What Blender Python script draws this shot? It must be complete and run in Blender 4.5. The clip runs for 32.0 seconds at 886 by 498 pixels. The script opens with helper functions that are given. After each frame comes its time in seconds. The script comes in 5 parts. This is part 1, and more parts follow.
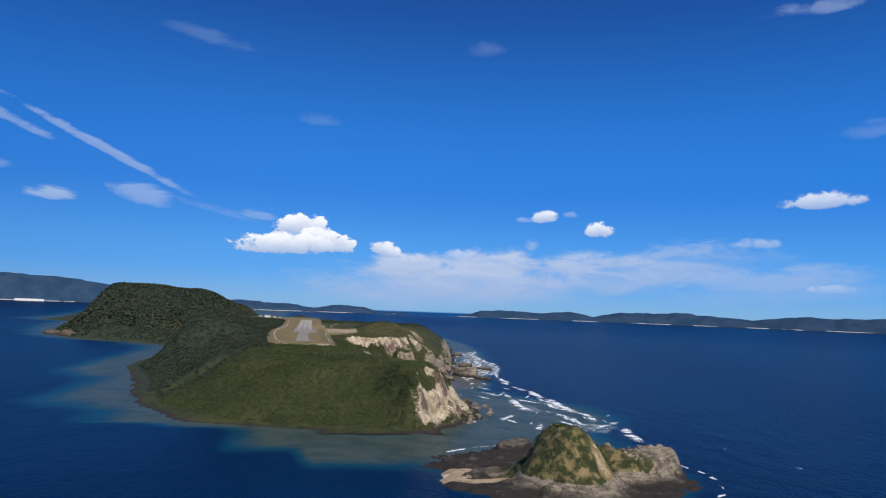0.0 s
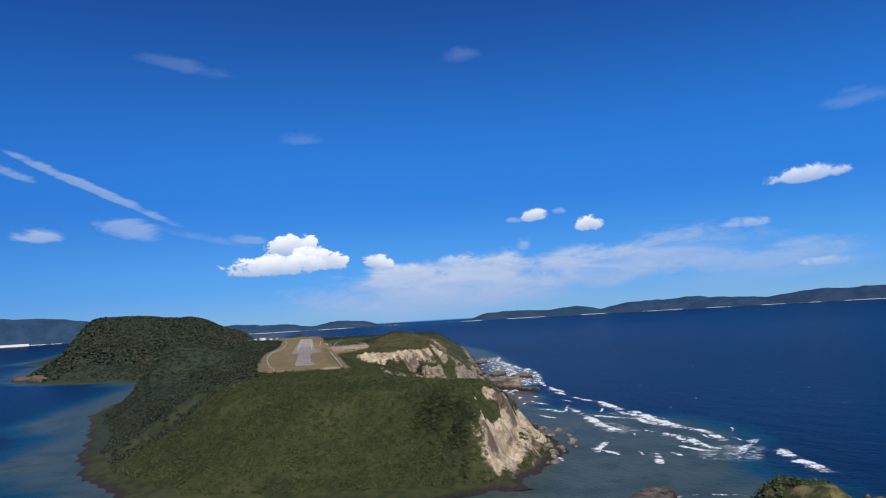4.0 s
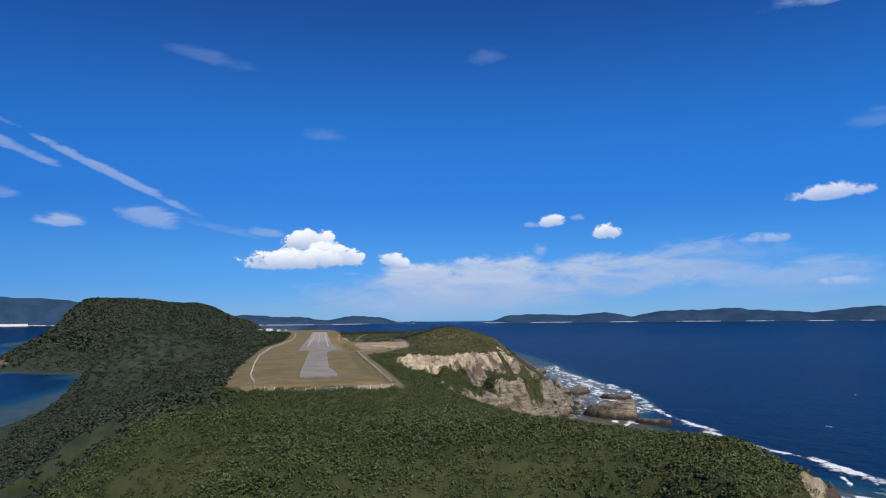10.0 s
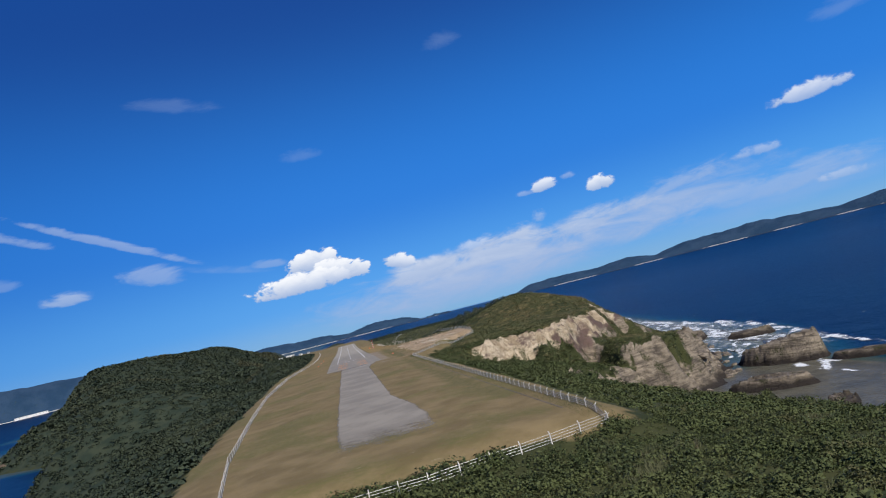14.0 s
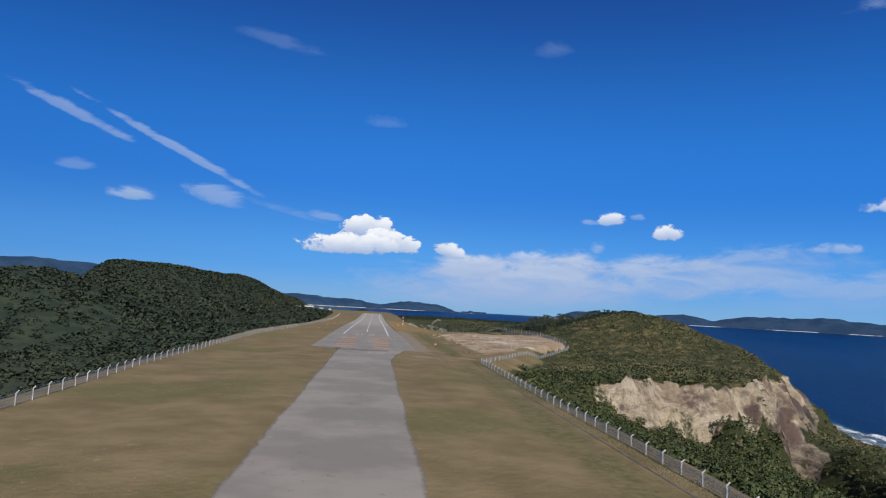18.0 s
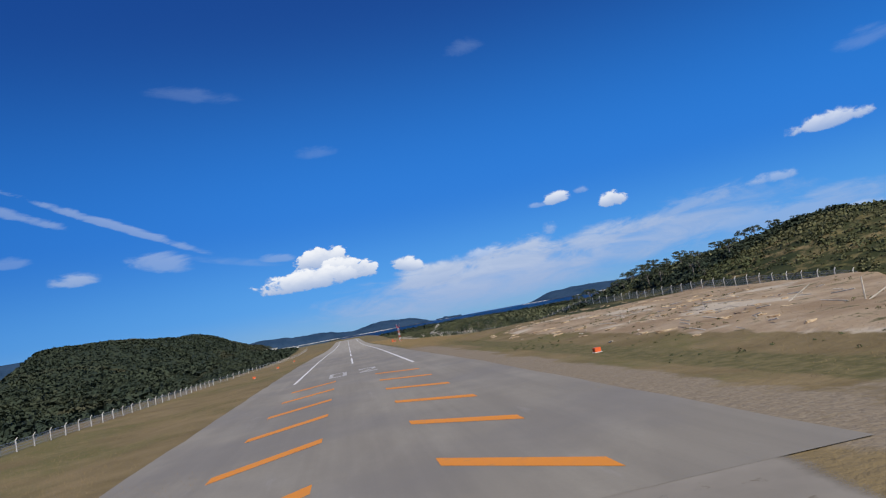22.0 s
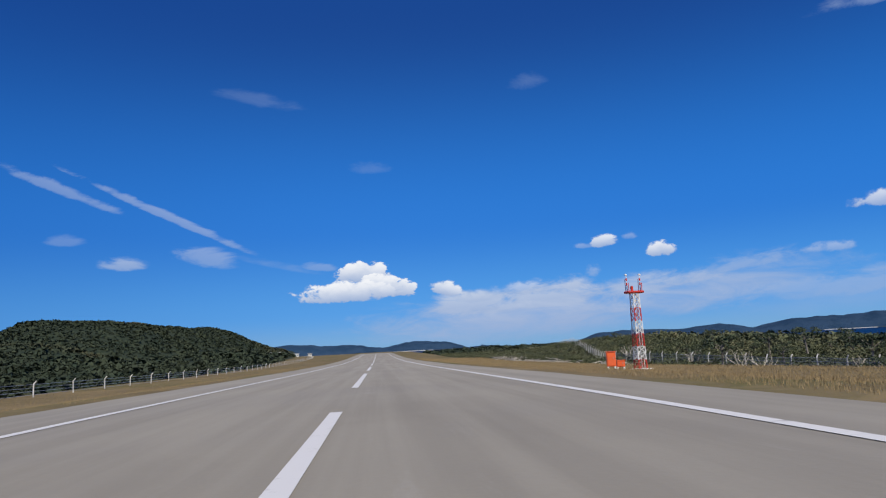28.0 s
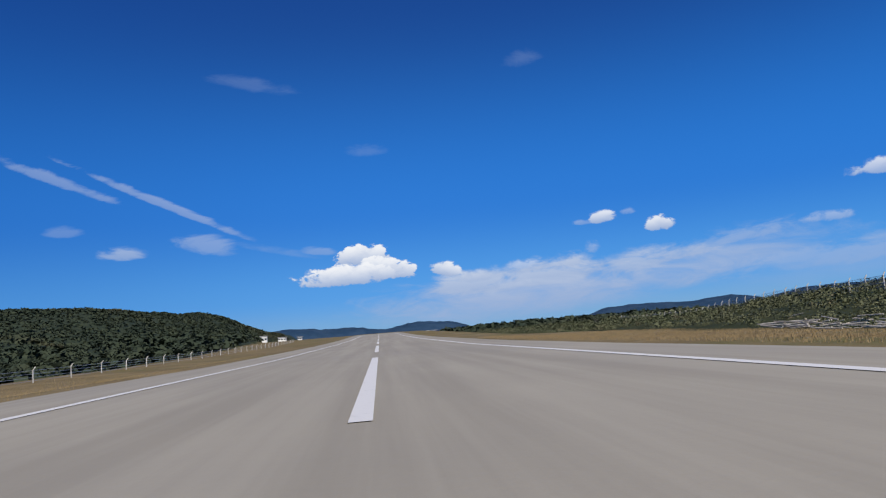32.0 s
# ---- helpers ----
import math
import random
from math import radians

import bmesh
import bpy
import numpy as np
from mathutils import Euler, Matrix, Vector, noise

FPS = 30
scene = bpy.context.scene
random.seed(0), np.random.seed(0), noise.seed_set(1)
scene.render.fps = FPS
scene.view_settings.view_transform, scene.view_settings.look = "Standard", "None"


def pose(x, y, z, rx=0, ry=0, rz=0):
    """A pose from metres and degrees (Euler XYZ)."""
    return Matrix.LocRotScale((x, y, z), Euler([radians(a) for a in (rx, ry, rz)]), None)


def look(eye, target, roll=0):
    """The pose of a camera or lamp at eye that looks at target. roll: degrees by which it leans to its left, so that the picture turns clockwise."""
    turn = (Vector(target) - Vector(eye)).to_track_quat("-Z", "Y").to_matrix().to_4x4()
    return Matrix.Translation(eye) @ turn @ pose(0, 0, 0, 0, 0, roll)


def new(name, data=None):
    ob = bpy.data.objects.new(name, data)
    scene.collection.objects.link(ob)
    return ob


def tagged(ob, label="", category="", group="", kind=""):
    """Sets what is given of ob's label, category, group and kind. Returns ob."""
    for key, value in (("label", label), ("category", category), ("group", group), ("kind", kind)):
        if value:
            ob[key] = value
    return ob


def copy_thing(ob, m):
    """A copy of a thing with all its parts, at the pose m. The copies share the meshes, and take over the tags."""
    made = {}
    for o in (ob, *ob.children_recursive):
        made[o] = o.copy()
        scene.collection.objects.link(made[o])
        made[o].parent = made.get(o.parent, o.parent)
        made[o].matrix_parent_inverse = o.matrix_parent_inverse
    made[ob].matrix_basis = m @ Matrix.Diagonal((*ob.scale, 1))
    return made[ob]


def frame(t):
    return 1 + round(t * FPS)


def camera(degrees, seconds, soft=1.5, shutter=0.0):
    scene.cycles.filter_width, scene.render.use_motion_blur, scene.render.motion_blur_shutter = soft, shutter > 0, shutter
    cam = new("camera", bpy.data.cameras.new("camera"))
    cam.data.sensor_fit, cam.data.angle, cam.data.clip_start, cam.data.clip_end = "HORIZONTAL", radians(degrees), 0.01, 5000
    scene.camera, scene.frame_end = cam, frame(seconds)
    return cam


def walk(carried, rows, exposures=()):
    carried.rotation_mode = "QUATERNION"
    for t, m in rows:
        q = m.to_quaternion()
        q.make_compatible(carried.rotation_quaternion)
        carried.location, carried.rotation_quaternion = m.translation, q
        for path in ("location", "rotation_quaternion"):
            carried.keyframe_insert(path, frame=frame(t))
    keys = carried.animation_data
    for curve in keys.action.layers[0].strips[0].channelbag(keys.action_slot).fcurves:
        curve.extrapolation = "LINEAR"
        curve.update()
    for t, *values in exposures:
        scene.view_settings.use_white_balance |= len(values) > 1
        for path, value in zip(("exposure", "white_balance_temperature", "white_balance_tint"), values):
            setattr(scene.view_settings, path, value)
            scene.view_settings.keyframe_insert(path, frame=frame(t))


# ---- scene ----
EXPO = [(0.0, 0.10), (13.0, 0.06), (20.0, 0.0), (32.0, -0.06)]
cam = camera(64.2, 32.0, 1.2)
# seconds, place, yaw to the left, pitch, lean to the left
PATH = [
    (0, 6.48, -915.76, 78.68, -10.42, 4.91, 2.05),
    (0.5, 6.32, -896.27, 77.94, -9.36, 5.21, 1.57),
    (1, 6.15, -876.79, 77.22, -8.16, 5.37, -0.53),
    (1.5, 5.99, -857.31, 76.52, -7.40, 5.51, -3.97),
    (2, 5.83, -837.83, 75.85, -7.65, 5.22, -6.29),
    (2.5, 5.68, -818.36, 75.23, -8.45, 5.13, -6.22),
    (3, 5.53, -798.91, 74.65, -9.82, 5.34, -4.96),
    (3.5, 5.36, -779.46, 74.10, -10.96, 5.43, -4.03),
    (5.5, 4.43, -701.95, 72.16, -9.12, 5.42, -0.57),
    (6, 4.24, -682.67, 71.67, -9.15, 5.09, 0.13),
    (6.5, 4.09, -663.44, 71.14, -9.69, 4.89, -0.92),
    (7, 3.99, -644.27, 70.58, -9.83, 4.16, -3.23),
    (7.5, 3.90, -625.15, 69.96, -9.24, 3.75, -4.14),
    (8, 3.79, -606.09, 69.28, -8.39, 3.84, -5.61),
    (8.5, 3.64, -587.09, 68.55, -7.29, 4.14, -5.47),
    (9, 3.44, -568.14, 67.81, -7.12, 4.73, -3.51),
    (9.5, 3.15, -549.23, 67.09, -8.29, 5.24, -1.99),
    (10, 2.76, -530.37, 66.45, -9.73, 5.62, -0.56),
    (10.5, 2.27, -511.55, 65.92, -10.78, 5.89, -1.22),
    (11, 1.70, -492.81, 65.46, -10.89, 5.95, -2.67),
    (11.5, 1.09, -474.20, 64.99, -10.17, 5.93, -2.39),
    (12, 0.49, -455.76, 64.47, -8.86, 5.94, -2.31),
    (12.5, -0.05, -437.51, 63.83, -7.44, 5.95, -3.29),
    (13, -0.48, -419.43, 63.11, -6.87, 5.90, -6.74),
    (13.5, -0.74, -401.47, 62.32, -7.91, 5.35, -12.83),
    (14, -0.77, -383.59, 61.49, -9.41, 4.77, -14.24),
    (14.5, -0.54, -365.73, 60.65, -11.50, 4.57, -12.72),
    (16.5, 1.54, -293.15, 58.33, -10.87, 6.12, 0.72),
    (17, 1.96, -274.52, 58.07, -8.25, 5.79, -0.76),
    (17.5, 2.26, -255.80, 57.74, -5.95, 5.11, 2.60),
    (18, 2.42, -237.10, 57.19, -5.22, 4.81, 3.08),
    (18.5, 2.42, -218.47, 56.35, -5.36, 4.42, 6.14),
    (19, 2.26, -199.95, 55.32, -6.82, 4.85, -3.46),
    (19.5, 1.96, -181.51, 54.30, -7.47, 4.76, -5.33),
    (20, 1.54, -163.18, 53.45, -7.08, 5.35, -2.16),
    (20.5, 1.03, -144.92, 52.90, -7.04, 6.06, -2.07),
    (21, 0.52, -126.66, 52.56, -7.78, 6.20, -3.25),
    (21.5, 0.09, -108.31, 52.31, -8.06, 6.05, -3.99),
    (22, -0.17, -89.79, 51.99, -8.82, 5.39, -10.37),
    (22.5, -0.18, -71.04, 51.52, -8.93, 5.38, -5.34),
    (23, -0.01, -52.11, 50.95, -8.51, 5.44, -2.29),
    (23.5, 0.25, -33.08, 50.35, -8.58, 5.39, -2.35),
    (24, 0.49, -14.04, 49.81, -8.36, 5.40, -5.30),
    (24.5, 0.65, 4.93, 49.41, -7.63, 5.78, -2.95),
    (26.5, 0.97, 78.94, 48.53, -8.35, 7.77, -5.39),
    (27, 1.07, 96.71, 48.33, -7.59, 7.80, -6.30),
    (27.5, 1.13, 114.09, 48.13, -6.36, 7.56, -3.72),
    (28, 1.11, 131.05, 47.89, -5.66, 7.93, -3.00),
    (28.5, 0.98, 147.56, 47.68, -5.78, 8.19, -5.19),
    (29, 0.78, 163.56, 47.45, -5.34, 8.49, -7.49),
    (29.5, 0.56, 179.02, 47.26, -4.94, 8.47, -7.05),
    (30, 0.38, 193.91, 47.08, -4.76, 8.02, -5.78),
    (30.5, 0.29, 207.11, 46.95, -5.08, 7.13, -4.90),
    (31, 0.26, 219.85, 46.84, -5.55, 6.73, -4.70),
    (31.5, 0.28, 232.08, 46.71, -5.72, 6.60, -4.91),
    (32, 0.32, 244.17, 46.60, -5.64, 6.35, -4.65),
]


def eye_pose(x, y, z, yaw, pitch, lean):
    a, b = radians(yaw), radians(pitch)
    return look((x, y, z), (x - math.sin(a) * math.cos(b), y + math.cos(a) * math.cos(b), z + math.sin(b)), lean)


walk(cam, [(r[0], eye_pose(*r[1:])) for r in PATH], EXPO)
SUN_AZ_DEG, SUN_EL_DEG, SUN_POWER = 166, 42, 4.6
AIR, DUST, OZONE = 1.0, 0.3, 5.0
SKY_POWER = 0.098
SKY_TOP, SKY_MID, SKY_LOW, SKY_EDGE = (0.02, 0.56, 3.0), (0.08, 1.9, 7.1), (0.56, 3.3, 8.4), (1.8, 4.2, 7.2)
SEA_FAR, SEA_HORIZON = (0.03, 0.42, 1.75), (0.10, 0.75, 2.5)
CLOUD_DARK, CLOUD_MID, CLOUD_LIGHT = (3.3, 4.5, 7.0), (5.3, 6.2, 8.0), (9.4, 9.6, 10.0)
# reef surf: distance along the shore, distance off it, length, width
SURF_ROWS = [(-468, 130, 60, 6.5), (-430, 108, 44, 5), (-392, 90, 52, 6), (-340, 78, 46, 5), (-300, 78, 40, 4.5), (-250, 80, 36, 4), (-205, 92, 34, 4),
             (-160, 86, 30, 3.5), (-110, 62, 30, 4), (-60, 48, 26, 3.5), (-20, 40, 30, 5), (20, 34, 40, 6), (60, 30, 40, 5), (105, 30, 44, 5), (150, 26, 36, 4), (200, 30, 40, 4),
             (-400, 22, 34, 4), (-345, 42, 40, 4), (-440, 62, 30, 4), (-280, 55, 26, 2.5), (-330, 78, 22, 2.5)]
WASH_ROWS = [(-440, 100, 44, 34), (-345, 44, 50, 18), (30, 30, 120, 40), (110, 28, 90, 34), (-40, 46, 60, 30), (190, 28, 80, 26)]
# ---- world, sun ----
SUN_AZ, SUN_EL = radians(SUN_AZ_DEG), radians(SUN_EL_DEG)
sun_to = Vector((math.sin(SUN_AZ) * math.cos(SUN_EL), math.cos(SUN_AZ) * math.cos(SUN_EL), math.sin(SUN_EL)))
sun = new("sun", bpy.data.lights.new("sun", "SUN"))
sun.data.energy, sun.data.angle, sun.data.color = SUN_POWER, radians(0.5), (1.0, 0.93, 0.82)
sun.matrix_world = look(sun_to * 50, (0, 0, 0))


class Nodes:
    """Short hand for building node trees."""

    def __init__(self, tree):
        self.tree, self.nodes = tree, tree.nodes
        tree.nodes.clear()

    def add(self, kind, **settings):
        node = self.nodes.new(kind)
        for key, value in settings.items():
            if key == "operation":
                node.operation = value
            elif key == "data_type":
                node.data_type = value
            elif key == "blend_type":
                node.blend_type = value
        return node

    def set(self, socket, value):
        if hasattr(value, "is_linked"):
            self.tree.links.new(value, socket)
        else:
            socket.default_value = value

    def math(self, op, a, b=0.0, c=0.0):
        node = self.add("ShaderNodeMath", operation=op)
        for n, v in enumerate((a, b, c)):
            self.set(node.inputs[n], v)
        return node.outputs[0]

    def step(self, v, lo, hi, to0=0.0, to1=1.0):
        node = self.add("ShaderNodeMapRange")
        node.interpolation_type = "SMOOTHSTEP"
        for n, x in enumerate((v, lo, hi, to0, to1)):
            self.set(node.inputs[n], x)
        return node.outputs[0]

    def noise(self, vector, scale, detail=4.0, rough=0.55, distort=0.0):
        node = self.add("ShaderNodeTexNoise")
        if vector is not None:
            self.set(node.inputs["Vector"], vector)
        node.inputs["Scale"].default_value, node.inputs["Detail"].default_value = scale, detail
        node.inputs["Roughness"].default_value, node.inputs["Distortion"].default_value = rough, distort
        return node.outputs["Fac"]

    def mix(self, fac, a, b):
        node = self.add("ShaderNodeMix", data_type="RGBA")
        self.set(node.inputs[0], fac)
        for socket, v in ((node.inputs[6], a), (node.inputs[7], b)):
            self.set(socket, v if hasattr(v, "is_linked") else (*v, 1.0)[:4])
        return node.outputs[2]

    def mapped(self, vector, scale=(1, 1, 1), turn=(0, 0, 0)):
        node = self.add("ShaderNodeMapping")
        self.set(node.inputs["Vector"], vector)
        node.inputs["Scale"].default_value, node.inputs["Rotation"].default_value = scale, turn
        return node.outputs[0]


world = bpy.data.worlds.new("sky")
scene.world = world
world.use_nodes = True
w = Nodes(world.node_tree)
sky = w.add("ShaderNodeTexSky")
sky.sky_type, sky.sun_disc = "NISHITA", False
sky.sun_elevation, sky.sun_rotation = SUN_EL, SUN_AZ
sky.air_density, sky.dust_density, sky.ozone_density = AIR, DUST, OZONE
sky.altitude = 60
way = w.add("ShaderNodeTexCoord").outputs["Generated"]
sep = w.add("ShaderNodeSeparateXYZ")
w.set(sep.inputs[0], way)
az = w.math("MULTIPLY", w.math("ARCTAN2", sep.outputs[0], sep.outputs[1]), 57.2958)
el = w.math("MULTIPLY", w.math("ARCSINE", sep.outputs[2]), 57.2958)
flat = w.add("ShaderNodeCombineXYZ")
w.set(flat.inputs[0], az)
w.set(flat.inputs[1], w.math("MULTIPLY", el, 1.5))
puff = w.noise(flat.outputs[0], 0.8, 8.0, 0.6, 0.3)
wisp = w.noise(w.mapped(flat.outputs[0], (0.45, 1.0, 1.0)), 0.5, 8.0, 0.65, 0.5)
# clouds: azimuth, elevation, half width, half height (degrees), turn (degrees), cover, softness
CLOUDS = [
    (-1.9, 4.6, 4.8, 1.2, 2, 1.0, 0.45), (-0.9, 6.1, 2.3, 1.25, 0, 1.0, 0.3), (0.9, 5.0, 2.6, 1.2, -8, 1.0, 0.3),
    (5.7, 4.6, 1.35, 0.95, -15, 0.95, 0.5), (18.6, 7.6, 1.3, 0.75, 0, 0.9, 0.6), (17.0, 7.4, 1.0, 0.35, 0, 0.4, 0.9),
    (22.9, 6.6, 1.15, 0.85, 0, 0.95, 0.5), (20.6, 7.9, 0.7, 0.45, 0, 0.4, 0.9), (17.6, 5.3, 0.75, 0.7, 0, 0.45, 0.9),
    (38.8, 8.6, 3.0, 0.85, 2, 0.8, 0.7), (34.6, 5.6, 2.0, 0.6, 0, 0.5, 0.9), (39.5, 2.3, 2.2, 0.5, 0, 0.45, 0.9), (8.6, 3.9, 2.4, 0.9, 4, 0.6, 1.1), (12.2, 4.3, 2.6, 0.9, 2, 0.65, 1.1), (15.6, 4.4, 2.2, 0.8, 6, 0.55, 1.2), (10.6, 2.9, 3.4, 0.8, 0, 0.45, 1.3), (19.5, 4.2, 2.0, 0.7, 8, 0.4, 1.3),
]
WISPS = [
    (8.5, 3.1, 5.5, 1.5, 0, 0.95, 0.9), (14.0, 3.4, 7.5, 1.7, 3, 0.95, 0.9), (22.0, 3.8, 8.0, 1.4, 8, 0.8, 1.0),
    (14.0, 2.3, 19.0, 2.6, 2, 0.9, 1.7), (26.0, 3.6, 11.0, 2.2, 7, 0.6, 1.6), (28.0, 4.8, 5.5, 0.9, 8, 0.5, 0.9), (35.0, 2.8, 9.0, 1.3, 4, 0.42, 1.0),
    (-18.7, 7.2, 2.3, 0.75, 0, 0.7, 0.8), (-13.0, 7.6, 2.8, 1.1, -8, 0.5, 1.0), (-22.8, 8.9, 1.4, 0.6, 0, 0.3, 1.0),
    (-16.2, 11.0, 7.8, 0.5, -24, 0.5, 0.8), (-23.3, 12.6, 4.4, 0.6, -20, 0.45, 0.9), (-7.5, 7.0, 4.0, 0.5, -12, 0.22, 1.2),
    (-4.5, 6.8, 1.6, 0.5, -5, 0.4, 0.9), (-9.0, 19.8, 4.0, 0.8, -8, 0.16, 1.2), (13.6, 20.6, 1.8, 1.0, 0, 0.16, 1.2),
    (38.4, 22.0, 3.6, 0.8, 0, 0.4, 1.0), (0.0, 14.6, 2.2, 0.7, 0, 0.16, 1.2), (42.2, 13.3, 2.5, 1.0, 0, 0.2, 1.2),
    (6.0, 3.3, 3.5, 0.8, 0, 0.4, 1.0),
]


def cloud_cover(rows, grain, rough):
    cover, shade = None, None
    for a, e, wide, high, turn, most, soft in rows:
        c, s = math.cos(radians(turn)), math.sin(radians(turn))
        da, de = w.math("SUBTRACT", az, a), w.math("SUBTRACT", el, e)
        u = w.math("ADD", w.math("MULTIPLY", da, c / wide), w.math("MULTIPLY", de, s / wide))
        v = w.math("ADD", w.math("MULTIPLY", da, -s / high), w.math("MULTIPLY", de, c / high))
        low = w.math("MULTIPLY", w.math("MINIMUM", v, 0.0), 0.8)
        vv = w.math("ADD", v, low)
        f = w.math("SUBTRACT", 1.0, w.math("ADD", w.math("MULTIPLY", u, u), w.math("MULTIPLY", vv, vv)))
        f = w.math("ADD", f, w.math("MULTIPLY", w.math("SUBTRACT", grain, 0.5), rough))
        m = w.step(f, 0.0, soft, 0.0, most)
        lit = w.math("MULTIPLY", m, w.step(v, -0.7, 0.85))
        cover = m if cover is None else w.math("MAXIMUM", cover, m)
        shade = lit if shade is None else w.math("MAXIMUM", shade, lit)
    return cover, shade


thick, thick_lit = cloud_cover(CLOUDS, puff, 2.6)
thin, thin_lit = cloud_cover(WISPS, wisp, 3.2)
# the sky's own colour, deepened towards the strong blue of clear sea air
grade = w.mix(w.step(el, 9.0, 27.0), SKY_MID, SKY_TOP)
grade = w.mix(w.step(el, 2.0, 10.0), SKY_LOW, grade)
grade = w.mix(w.step(el, -0.5, 3.2), SKY_EDGE, grade)
blue = w.mix(0.9, sky.outputs[0], grade)
blue = w.mix(w.step(az, -38.0, 4.0, 0.24, 0.0), blue, SKY_TOP)
# the sea goes on below the horizon, past the end of its sheet
haze = w.mix(w.step(el, -1.6, -0.22), SEA_FAR, SEA_HORIZON)
air = w.mix(w.step(el, -0.30, -0.16), haze, blue)
bank, bank_lit = cloud_cover([(12.0, 1.7, 15.0, 3.2, 3, 0.85, 1.2), (25.0, 2.9, 13.0, 2.5, 7, 0.6, 1.3), (36.0, 2.2, 10.0, 2.2, 4, 0.35, 1.3)], wisp, 1.3)
air = w.mix(bank, air, w.mix(bank_lit, CLOUD_DARK, (4.7, 5.6, 7.9)))
cloud_a = w.mix(thin_lit, CLOUD_DARK, CLOUD_MID)
with_thin = w.mix(thin, air, cloud_a)
cloud_b = w.mix(w.math("MULTIPLY", thick_lit, w.step(puff, 0.3, 0.62, 0.75, 1.0)), CLOUD_DARK, CLOUD_LIGHT)
with_thick = w.mix(thick, with_thin, cloud_b)
back = w.add("ShaderNodeBackground")
w.set(back.inputs[0], with_thick)
back.inputs[1].default_value = SKY_POWER
out = w.add("ShaderNodeOutputWorld")
w.set(out.inputs[0], back.outputs[0])


# ---- materials ----
def material(name, build):
    m = bpy.data.materials.new(name)
    m.use_nodes = True
    n = Nodes(m.node_tree)
    shader = n.add("ShaderNodeBsdfPrincipled")
    n.set(n.add("ShaderNodeOutputMaterial").inputs[0], shader.outputs[0])
    build(n, shader)
    return m


def bump(n, shader, height, strength, distance):
    b = n.add("ShaderNodeBump")
    b.inputs["Strength"].default_value, b.inputs["Distance"].default_value = strength, distance
    n.set(b.inputs["Height"], height)
    n.set(shader.inputs["Normal"], b.outputs[0])


def place(n):
    return n.add("ShaderNodeNewGeometry").outputs["Position"]


def painted(name, colour, rough=0.6, metal=0.0, wear=0.25, scale=2.0):
    def build(n, s):
        p = n.add("ShaderNodeTexCoord").outputs["Object"]
        g = n.noise(p, scale, 5)
        dark = tuple(c * (1 - wear) for c in colour)
        n.set(s.inputs["Base Color"], n.mix(n.step(g, 0.35, 0.65), dark, colour))
        s.inputs["Roughness"].default_value, s.inputs["Metallic"].default_value = rough, metal
    return material(name, build)


def attribute(n, name):
    a = n.add("ShaderNodeAttribute")
    a.attribute_name = name
    return a.outputs["Fac"]


